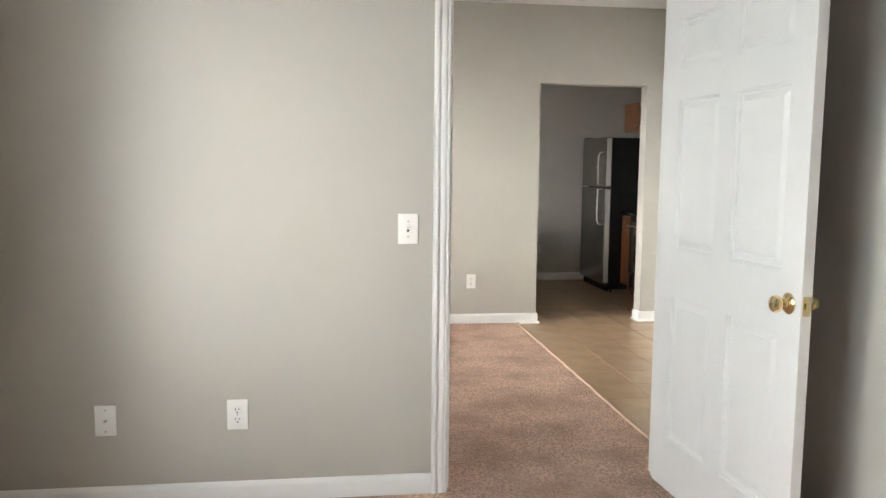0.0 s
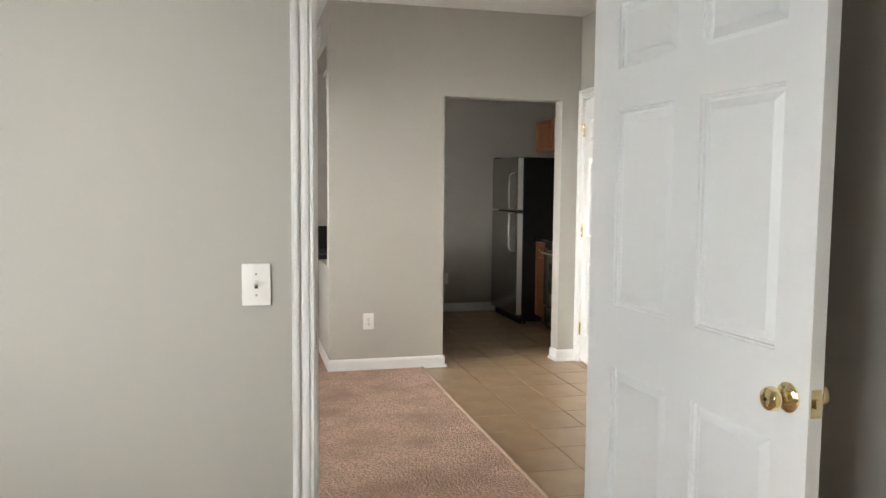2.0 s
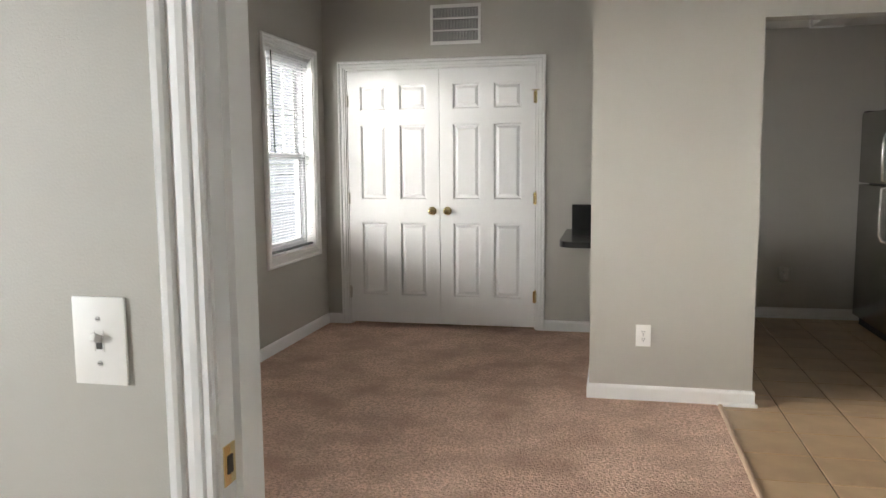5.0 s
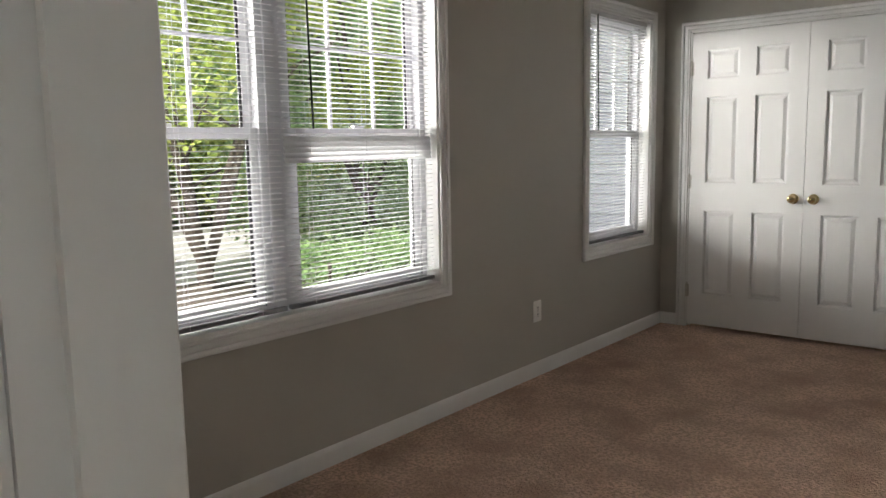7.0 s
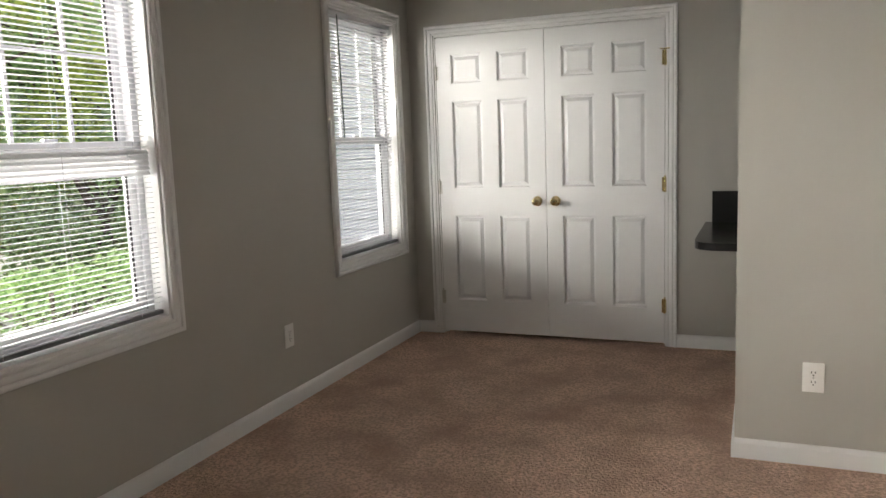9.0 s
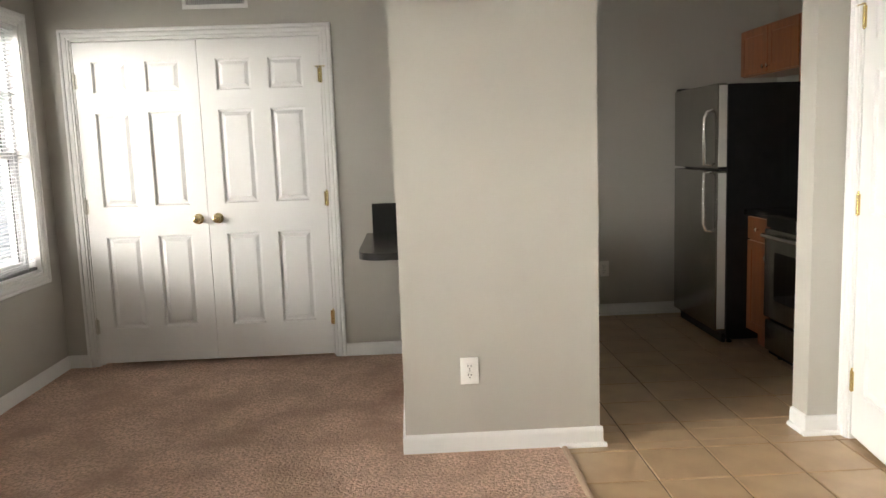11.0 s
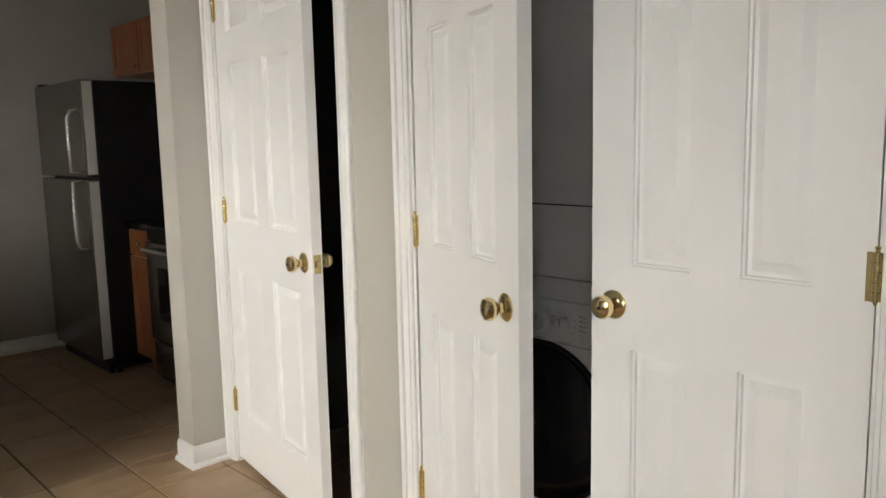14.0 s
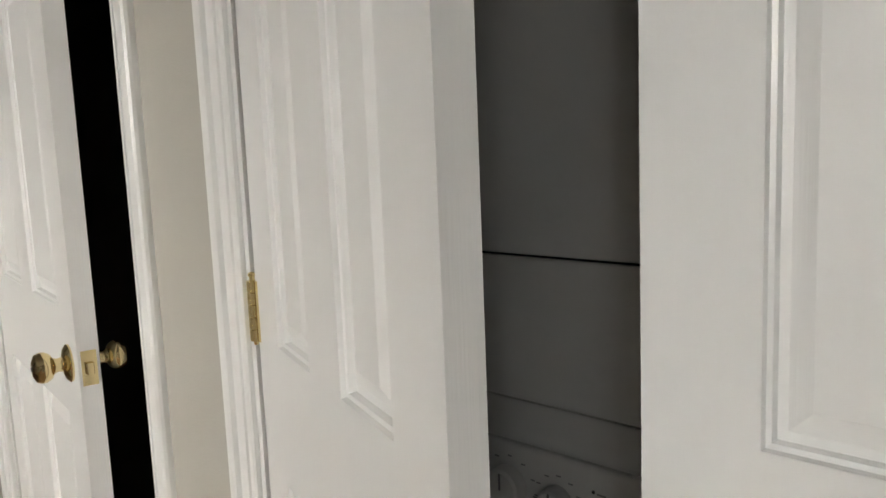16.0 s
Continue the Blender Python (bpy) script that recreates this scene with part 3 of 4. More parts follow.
plate("light_switch", pose(0.937, YB0, 1.085), "white toggle light switch plate beside the doorway", "light switch", "switch")
plate("cable_outlet", pose(-0.22, YB0, 0.348), "white wall plate with one cable jack", "wall plate", "coax")
plate("wall_outlet", pose(0.272, YB0, 0.357), "white duplex wall outlet in the bedroom", "outlet", "outlet")
plate("wall_outlet", pose(1.781, YP0, 0.366), "white duplex wall outlet on the pier", "outlet", "outlet")
plate("wall_outlet", pose(XW, 8.036, 0.378, 0, 0, 90), "white duplex wall outlet below the windows", "outlet", "outlet")
plate("wall_outlet", pose(XW, 5.61, 0.359, 0, 0, 90), "white duplex wall outlet under the wide window", "outlet", "outlet")
plate("wall_outlet", pose(3.01, YK, 0.363), "white duplex wall outlet on the kitchen wall", "outlet", "outlet")

# ---- windows ----
def sash(name, y0, y1, z0, z1, x, parent, grid):
    t = 0.04
    fr = part(name, boxes([(x - 0.014, x + 0.014, y0, y0 + t, z0, z1), (x - 0.014, x + 0.014, y1 - t, y1, z0, z1),
                           (x - 0.014, x + 0.014, y0 + t, y1 - t, z0, z0 + t), (x - 0.014, x + 0.014, y0 + t, y1 - t, z1 - t, z1)], 0.003), VINYL, parent)
    pane = part("pane", box(x - 0.003, x + 0.003, y0 + t - 0.004, y1 - t + 0.004, z0 + t - 0.004, z1 - t + 0.004), GLASS, parent, "clear glass pane")
    pane.visible_shadow = False
    part("gasket", boxes([(x + 0.004, x + 0.010, y1 - t - 0.012, y1 - t, z0 + t, z1 - t), (x + 0.004, x + 0.010, y0 + t, y0 + t + 0.004, z0 + t, z1 - t)]), GASKET, parent)
    if grid:
        w = (y1 - y0) / 3
        for k in (1, 2):
            part("muntin", box(x + 0.004, x + 0.013, y0 + w * k - 0.008, y0 + w * k + 0.008, z0 + t, z1 - t), VINYL, parent)
        zm = (z0 + z1) / 2 + 0.0
        part("muntin", box(x + 0.0045, x + 0.0125, y0 + t, y1 - t, zm - 0.008, zm + 0.008), VINYL, parent)
    return fr


def window(name, y0, y1, label, units):
    t = casing(name + "_frame", (XW, y0), (0, 1), (1, 0), y1 - y0, WIN_Z1, "white painted casing round the window", WIN_Z0, True)
    part("lining", box(XW - 0.075, XW - 0.001, y0 - 0.001, y0 + 0.012, WIN_Z0, WIN_Z1), TRIM, t)
    part("lining", box(XW - 0.075, XW - 0.001, y1 - 0.012, y1 + 0.001, WIN_Z0, WIN_Z1), TRIM, t)
    part("lining", box(XW - 0.075, XW - 0.001, y0 + 0.012, y1 - 0.012, WIN_Z1 - 0.012, WIN_Z1 + 0.001), TRIM, t)
    part("sill", box(XW - 0.075, XW + 0.001, y0 + 0.012, y1 - 0.012, WIN_Z0 - 0.001, WIN_Z0 + 0.014), TRIM, t)
    win = thing(name, Matrix.Identity(4), label, "window", "", "structure")
    n, mull = units, 0.075
    w = (y1 - y0 - 0.024 - mull * (n - 1)) / n
    za, zb = WIN_Z0 + 0.014, WIN_Z1 - 0.012
    for k in range(n):
        a = y0 + 0.012 + k * (w + mull)
        b = a + w
        f = 0.034
        part("window_frame", boxes([(XW - 0.155, XW - 0.075, a, a + f, za, zb), (XW - 0.155, XW - 0.075, b - f, b, za, zb),
                                    (XW - 0.155, XW - 0.075, a + f, b - f, za, za + f), (XW - 0.155, XW - 0.075, a + f, b - f, zb - f, zb)], 0.002), VINYL, win)
        zm = 1.37
        sash("upper_sash", a + f, b - f, zm - 0.02, zb - f, XW - 0.128, win, True)
        sash("lower_sash", a + f, b - f, za + f, zm + 0.02, XW - 0.098, win, False)
        part("sash_lock", box(XW - 0.098, XW - 0.08, (a + b) / 2 - 0.03, (a + b) / 2 + 0.03, zm + 0.02, zm + 0.032, 0.003), VINYL, win)
        if k < n - 1:
            part("mullion", box(XW - 0.155, XW - 0.068, b, b + mull, za, zb, 0.003), VINYL, win)
    return win


window("window_1", *BIG, "white double vinyl window with grilles in the upper sashes", 2)
window("window_2", *SMALL, "white vinyl sash window with a grille in the upper sash", 1)
window("window_3", *BED, "white double vinyl bedroom window", 2)


# ---- blinds ----
def slat_mesh(w):
    bm = bmesh.new()
    xs = [(-0.0125, 0.0), (-0.0065, 0.0016), (0.0, 0.0022), (0.0065, 0.0016), (0.0125, 0.0)]
    top = [[bm.verts.new((x, yy, z)) for x, z in xs] for yy in (-w / 2, w / 2)]
    bot = [[bm.verts.new((x, yy, z - 0.0005)) for x, z in xs] for yy in (-w / 2, w / 2)]
    for i in range(len(xs) - 1):
        bm.faces.new((top[0][i], top[0][i + 1], top[1][i + 1], top[1][i]))
        bm.faces.new((bot[0][i], bot[1][i], bot[1][i + 1], bot[0][i + 1]))
    bm.faces.new((top[0][0], top[1][0], bot[1][0], bot[0][0]))
    bm.faces.new((top[0][-1], bot[0][-1], bot[1][-1], top[1][-1]))
    me = bpy.data.meshes.new("slat")
    bm.normal_update()
    bm.to_mesh(me)
    bm.free()
    me.materials.append(BLIND)
    return me


BLIND = leaf_material("blind_slat", (0.74, 0.74, 0.75), (0.77, 0.77, 0.78))
BLIND.node_tree.nodes["Mix Shader"].inputs[0].default_value = 0.28


def blind(y0, y1, label, bunch=(), wand=True, tilt=6.0, sag=0.0, rng=None):
    rng = random.Random(int(y0 * 100))
    w, yc = y1 - y0 - 0.012, (y0 + y1) / 2
    x = XW - 0.036
    top, bottom = WIN_Z1 - 0.013, WIN_Z0 + 0.03
    t = thing("window_blind", Matrix.Translation((x, yc, top)), label, "blind", "window blinds")
    part("headrail", box(-0.014, 0.014, -w / 2, w / 2, -0.028, 0, 0.002), BLIND, t)
    # the rail's grey holds the shade of its face
    part("bottom_rail", box(-0.013, 0.013, -w / 2, w / 2, bottom - top - 0.004, bottom - top + 0.013, 0.003), RAIL, t, "bottom rail, grey for the shade on its room face").rotation_euler = (sag, 0, 0)
    me = slat_mesh(w)
    pitch = 0.0205
    n = int((top - bottom - 0.045) / pitch)
    for k in range(n):
        z = -0.042 - k * pitch
        ob = new("slat", me)
        ob.parent = t
        zz = z + top
        a = tilt + rng.uniform(-1.5, 1.5)
        for b0, b1, ang in bunch:
            if b0 < zz < b1:
                a = ang + rng.uniform(-9, 9)
        ob.location = (rng.uniform(-0.0006, 0.0006), rng.uniform(-0.001, 0.001), z)
        ob.rotation_euler = (rng.uniform(-0.0012, 0.0012) + sag * k / n, radians(a), 0)
    for s in (-0.36, 0.0, 0.36) if w > 0.6 else (-0.33, 0.33):
        part("ladder_cord", boxes([(-0.0135, -0.0127, s * w - 0.0006, s * w + 0.0006, bottom - top, -0.02), (0.0127, 0.0135, s * w - 0.0006, s * w + 0.0006, bottom - top, -0.02)]), BLIND, t)
    if wand:
        part("tilt_wand", tube([(0.018, -w / 2 + 0.12, -0.02), (0.022, -w / 2 + 0.123, -0.35), (0.024, -w / 2 + 0.13, -0.72)], 0.0042, 8), WAND, t, "dark clear plastic tilt wand")
    return t


MUL = (BIG[0] + BIG[1]) / 2
blind(BIG[0] + 0.012, MUL - 0.006, "white slatted blind lowered with open slats", wand=False, tilt=4, sag=0.0)
blind(MUL + 0.006, BIG[1] - 0.012, "white slatted blind with a few slats bunched shut", bunch=((1.26, 1.36, 58),), tilt=-4)
blind(SMALL[0] + 0.012, SMALL[1] - 0.012, "white slatted blind lowered over the narrow window", tilt=-11)

# ---- return air vent, soffit vent ----
vent = thing("air_vent", pose(0.4135, YC, 2.362), "white return air vent with vertical fins above the closet", "vent")
VW, VH = 0.197, 0.15
part("frame", boxes([(-VW, VW, -0.012, 0, -VH, -VH + 0.026), (-VW, VW, -0.012, 0, VH - 0.026, VH), (-VW, -VW + 0.022, -0.012, 0, -VH + 0.026, VH - 0.026),
                     (VW - 0.022, VW, -0.012, 0, -VH + 0.026, VH - 0.026)], 0.003), VENTM, vent)
part("backing", box(-VW + 0.02, VW - 0.02, -0.002, -0.0005, -VH + 0.02, VH - 0.02), FILTER, vent)
for z in (-0.045, 0.045):
    part("crossbar", box(-VW + 0.022, VW - 0.022, -0.011, -0.003, z - 0.006, z + 0.006), VENTM, vent)
for k in range(30):
    x = -VW + 0.03 + k * (2 * VW - 0.06) / 29
    part("fin", box(x - 0.0016, x + 0.0016, -0.009, -0.003, -VH + 0.026, VH - 0.026), VENTM, vent)
sv = thing("soffit_vent", pose(XP0, 8.75, 2.53, 0, 0, -90), "small white air vent on the soffit", "vent")
part("frame", boxes([(-0.15, 0.15, -0.01, 0, -0.08, -0.06), (-0.15, 0.15, -0.01, 0, 0.06, 0.08), (-0.15, -0.13, -0.01, 0, -0.06, 0.06), (0.13, 0.15, -0.01, 0, -0.06, 0.06)], 0.002), VENTM, sv)
part("backing", box(-0.13, 0.13, -0.002, -0.0005, -0.06, 0.06), FILTER, sv)
for k in range(6):
    part("fin", box(-0.13, 0.13, -0.009, -0.003, -0.052 + k * 0.02, -0.046 + k * 0.02), VENTM, sv)


# ---- bar counter ----
def slab_bm(pts, z0, z1):
    bm = bmesh.new()
    f = bm.faces.new([bm.verts.new((x, y, z0)) for x, y in pts])
    r = bmesh.ops.extrude_face_region(bm, geom=[f])
    for v in r["geom"]:
        if isinstance(v, bmesh.types.BMVert):
            v.co.z = z1
    bmesh.ops.recalc_face_normals(bm, faces=bm.faces)
    return bm


def rounded(x0, x1, y0, y1, r, seg=8):
    """Outline with the near corner on the x0 side rounded."""
    pts = [(x1, y0), (x1, y1), (x0, y1)]
    pts += [(x0 + r - r * math.cos(a), y0 + r - r * math.sin(a)) for a in [k * math.pi / 2 / seg for k in range(seg + 1)]]
    return pts


CT = 0.80
bar = thing("bar_counter", Matrix.Identity(4), "black speckled bar counter on the half wall", "counter")
part("worktop", slab_bm(rounded(1.27, 1.9, 8.70, YC - 0.001, 0.13), CT - 0.038, CT), GRANITE, bar)
part("end_splash", box(1.308, 1.9, YC - 0.022, YC - 0.001, CT, CT + 0.188, 0.003), GRANITE, bar, "black upright splash against the wall")


# ---- kitchen ----
def base_cabinet(y0, y1):
    t = thing("base_cabinet", pose(3.68, (y0 + y1) / 2, 0), "brown stained wood base cabinet with a drawer", "cabinet")
    h = (y1 - y0) / 2
    part("carcass", boxes([(0.02, XK - 3.68 - 0.002, -h, h, 0.1, 0.84), (0.08, XK - 3.68 - 0.002, -h, h, 0, 0.1)]), WOOD, t)
    part("drawer_front", box(0, 0.019, -h + 0.006, h - 0.006, 0.69, 0.83, 0.004), WOOD, t)
    d = part("cabinet_door", boxes([(0, 0.019, -h + 0.006, -h + 0.06, 0.11, 0.68), (0, 0.019, h - 0.06, h - 0.006, 0.11, 0.68), (0, 0.019, -h + 0.06, h - 0.06, 0.11, 0.165),
                                    (0, 0.019, -h + 0.06, h - 0.06, 0.625, 0.68), (0.006, 0.016, -h + 0.06, h - 0.06, 0.165, 0.625)]), WOOD, t)
    for z in (0.76, 0.60):
        k = part("cabinet_knob", lathe([(0.006, 0), (0.006, -0.012), (0.014, -0.018), (0.014, -0.024), (0.004, -0.028)], 14, "X"), HANDLE, d if z < 0.7 else t, "small round metal knob", True)
        k.location = (0, -h + 0.03 if z < 0.7 else 0, z)
    return t


base_cabinet(9.225, 9.545)
tagged(part("kitchen_worktop", box(3.655, XK - 0.002, 9.224, 9.547, 0.84, 0.878, 0.004), GRANITE), "black speckled worktop between range and refrigerator", "worktop")
tagged(part("kitchen_backsplash", box(XK - 0.024, XK - 0.001, 9.224, 9.547, 0.878, 0.98, 0.003), GRANITE), "black upright splash behind the worktop", "backsplash")


def upper_cabinet(y0, y1, z0, z1, doors, label):
    x = 4.01
    t = thing("wall_cabinet", pose(x, (y0 + y1) / 2, z0), label, "cabinet", "kitchen wall cabinets")
    h, hh = (y1 - y0) / 2, z1 - z0
    part("carcass", box(0.02, XK - x - 0.002, -h, h, 0, hh), WOOD, t)
    w = 2 * h / doors
    for k in range(doors):
        a, b = -h + k * w + 0.006, -h + (k + 1) * w - 0.006
        s = 0.052
        d = part("cabinet_door", boxes([(0, 0.019, a, a + s, 0.008, hh - 0.008), (0, 0.019, b - s, b, 0.008, hh - 0.008), (0, 0.019, a + s, b - s, 0.008, 0.008 + s),
                                        (0, 0.019, a + s, b - s, hh - 0.008 - s, hh - 0.008)], 0.002), WOOD, t)
        part("door_panel", box(0.004, 0.016, a + s, b - s, 0.008 + s, hh - 0.008 - s, 0.003), WOOD, d)
        kb = part("cabinet_knob", lathe([(0.006, 0), (0.006, -0.012), (0.014, -0.018), (0.014, -0.024), (0.004, -0.028)], 14, "X"), HANDLE, d, "small round metal knob", True)
        kb.location = (0, b - 0.026 if (k == 0 and doors == 2) else a + 0.026, 0.05)
    return t


upper_cabinet(9.60, 10.455, 1.75, 2.08, 2, "brown stained wood cabinet above the refrigerator")
upper_cabinet(9.22, 9.595, 1.345, 2.08, 1, "tall brown stained wood wall cabinet")

# refrigerator: front faces -x, handles on its near side
FX, FY0, FY1, FH = 3.48, 9.555, 10.335, 1.662
fr = thing("refrigerator", pose(FX, (FY0 + FY1) / 2, 0), "stainless top-freezer refrigerator with black sides", "refrigerator")
hw = (FY1 - FY0) / 2
part("cabinet_body", box(0.075, 0.775, -hw, hw, 0.03, FH - 0.005, 0.006), BLACKP, fr, "black enamel sides")
part("lower_door", box(0.0, 0.068, -hw, hw, 0.09, 1.118, 0.012), STAINLESS, fr, "brushed stainless lower door", True)
part("freezer_door", box(0.0, 0.068, -hw, hw, 1.131, FH, 0.012), STAINLESS, fr, "brushed stainless freezer door", True)
# added strips, pale for the light that catches the near door edges
for z0, z1 in ((0.103, 1.105), (1.144, FH - 0.013)):
    part("door_edge", box(0.011, 0.064, -hw - 0.0015, -hw + 0.004, z0, z1, 0.001), EDGE, fr, "pale strip for the light on the steel door edge")
part("toe_grille", box(0.05, 0.075, -hw + 0.01, hw - 0.01, 0.012, 0.07), BLACKP, fr)
for z0, z1, name in ((1.16, 1.50, "freezer_handle"), (0.73, 1.105, "lower_handle")):
    up = name == "freezer_handle"
    y = -hw + 0.075
    pts = [(0.004, y, z1 if up else z0), (-0.035, y, z1 - 0.01 if up else z0 + 0.01), (-0.052, y, z1 - 0.05 if up else z0 + 0.05),
           (-0.054, y, (z0 + z1) / 2), (-0.05, y, z0 if up else z1), (0.004, y, z0 - 0.004 if up else z1 + 0.004)]
    part(name, tube(pts, 0.011, 12), HANDLE, fr, "bright curved metal handle", True)
part("top_hinge_cover", box(0.01, 0.1, hw - 0.08, hw - 0.01, FH - 0.004, FH + 0.014, 0.004), BLACKP, fr)
for yy in (-hw + 0.06, hw - 0.06):
    part("foot", lathe([(0.018, 0), (0.018, 0.01), (0.01, 0.012), (0.01, 0.032)], 12), BLACKP, fr).location = (0.12, yy, 0)
    part("foot", lathe([(0.018, 0), (0.018, 0.01), (0.01, 0.012), (0.01, 0.032)], 12), BLACKP, fr).location = (0.7, yy, 0)

# range
RX, RY0, RY1 = 3.65, 8.46, 9.22
rg = thing("range", pose(RX, (RY0 + RY1) / 2, 0), "stainless electric range with a black glass cooktop", "range")
rw = (RY1 - RY0) / 2
part("body", box(0.03, XK - RX - 0.004, -rw, rw, 0.03, 0.862), BLACKP, rg)
part("storage_drawer", box(0.0, 0.03, -rw + 0.004, rw - 0.004, 0.06, 0.245, 0.008), STAINLESS, rg, "stainless storage drawer", True)
od = part("oven_door", box(-0.012, 0.03, -rw + 0.004, rw - 0.004, 0.262, 0.79, 0.01), STAINLESS, rg, "stainless oven door", True)
part("oven_window", box(-0.0155, -0.011, -rw + 0.14, rw - 0.14, 0.38, 0.66, 0.002), BLACKG, od, "dark oven window")
part("oven_handle", tube([(-0.008, -rw + 0.05, 0.75), (-0.05, -rw + 0.06, 0.755), (-0.058, 0, 0.757), (-0.05, rw - 0.06, 0.755), (-0.008, rw - 0.05, 0.75)], 0.013, 12), HANDLE, od, "", True)
part("vent_strip", box(0.0, 0.03, -rw + 0.002, rw - 0.002, 0.795, 0.862, 0.004), BLACKP, rg)
part("cooktop", box(-0.008, XK - RX - 0.06, -rw, rw, 0.862, 0.878, 0.004), BLACKG, rg, "black glass cooktop")
part("control_back", box(XK - RX - 0.075, XK - RX - 0.005, -rw, rw, 0.866, 1.05, 0.008), STAINLESS, rg)
for k in range(4):
    kn = part("control_knob", lathe([(0.019, 0), (0.017, -0.02), (0.004, -0.021)], 16, "X"), BLACKP, rg)
    kn.location = (XK - RX - 0.075, -rw + 0.1 + k * (0.07 if k < 2 else 0.19), 0.97)
for yy in (-rw + 0.05, rw - 0.05):
    for xx in (0.08, 0.58):
        part("leg", lathe([(0.016, 0), (0.016, 0.03)], 12), BLACKP, rg).location = (xx, yy, 0)

# kitchen ceiling light
cl = thing("ceiling_light", pose(3.13, 9.43, HK), "white wraparound ceiling light, switched off", "ceiling light")
part("housing", box(-0.13, 0.13, -0.61, 0.61, -0.025, 0, 0.004), VENTM, cl)
part("diffuser", box(-0.11, 0.11, -0.6, 0.6, -0.075, -0.02, 0.02), PLASTIC, cl, "", True)
for yy in (-0.618, 0.6):
    part("end_cap", box(-0.118, 0.118, yy, yy + 0.018, -0.085, -0.01, 0.004), VENTM, cl)

# ---- stacked washer and dryer ----
WX, WY0, WY1 = 3.65, 6.165, 6.835
wd = thing("stacked_washer_dryer", pose(WX, (WY0 + WY1) / 2, 0), "white stacked washer and dryer with a black round door", "washer")
w2 = (WY1 - WY0) / 2
part("washer_body", box(0.004, 0.64, -w2, w2, 0.02, 0.902, 0.006), APPL, wd, "", True)
part("control_panel", box(-0.006, 0.006, -w2 + 0.002, w2 - 0.002, 0.72, 0.842, 0.004), APPL, wd)
part("lower_panel", box(0.0, 0.64, -w2, w2, 0.905, 1.104, 0.003), APPL, wd)
part("dryer_front", box(0.0, 0.64, -w2, w2, 1.1075, 1.69, 0.003), APPL, wd)
part("dryer_top", box(0.006, 0.64, -w2, w2, 1.696, 1.9, 0.005), APPL, wd)
part("seam", box(0.004, 0.6, -w2 + 0.002, w2 - 0.002, 1.104, 1.1075), BLACKP, wd)
part("seam", box(0.004, 0.6, -w2 + 0.002, w2 - 0.002, 1.688, 1.698), BLACKP, wd)
dr = part("washer_door", lathe([(0.001, -0.045), (0.13, -0.045), (0.19, -0.035), (0.222, -0.018), (0.231, 0.0), (0.231, 0.004)], 48, "X"), BLACKG, wd, "round black glass door", True)
dr.location = (0.002, 0.0, 0.48)
part("door_ring", lathe([(0.231, 0.004), (0.24, 0.002), (0.24, -0.006), (0.236, -0.01), (0.231, -0.006)], 48, "X"), BLACKP, wd, "", True).location = (0.0, 0, 0.48)
for yy, r in ((0.0, 0.03), (-0.082, 0.022)):
    part("dial_pointer", box(-0.031, -0.0285, -0.0012, 0.0012, 0.0, r * 0.8), INK, wd).location = (0, yy, 0.779)
    kn = part("dial", lathe([(r, 0), (r * 0.94, -0.02), (r * 0.8, -0.023), (0.001, -0.023)], 24, "X"), APPL, wd, "", True)
    kn.location = (-0.006, yy, 0.779)
    for k in range(9):
        a = radians(-130 + k * 32)
        mk = part("dial_mark", box(-0.0008, 0.0, -0.0035, 0.0035, -0.0009, 0.0009), INK, wd)
        mk.location = (-0.0062, yy + (r + 0.014) * math.sin(a), 0.779 + (r + 0.013) * math.cos(a))
for j in range(2):
    for k in range(4):
        led = part("indicator", lathe([(0.0024, 0), (0.0024, -0.001), (0.0008, -0.0012)], 10, "X"), SLOT, wd)
        led.location = (-0.006, -0.137 - j * 0.045, 0.768 + k * 0.013)
        mk = part("panel_text", box(-0.0008, 0.0, -0.0065, 0.0065, -0.0011, 0.0011), INK, wd)
        mk.location = (-0.0062, -0.149 - j * 0.045, 0.7665 + k * 0.013)
    bt = part("push_button", lathe([(0.009, 0), (0.0085, -0.003), (0.001, -0.0035)], 18, "X"), APPL, wd, "", True)
    bt.location = (-0.006, -0.137 - j * 0.045, 0.746)
for yy, zz, ww in ((0.0, 0.728, 0.014), (-0.082, 0.726, 0.02), (-0.182, 0.73, 0.016)):
    part("panel_text", box(-0.0008, 0.0, -ww, ww, -0.001, 0.001), INK, wd).location = (-0.0062, yy, zz)
part("panel_line", box(-0.0072, -0.0058, -w2 + 0.01, w2 - 0.01, 0.7205, 0.7225), INK, wd)
for yy in (-w2 + 0.05, w2 - 0.05):
    part("foot", lathe([(0.018, 0), (0.018, 0.025)], 12), BLACKP, wd).location = (0.06, yy, 0)
    part("foot", lathe([(0.018, 0), (0.018, 0.025)], 12), BLACKP, wd).location = (0.56, yy, 0)

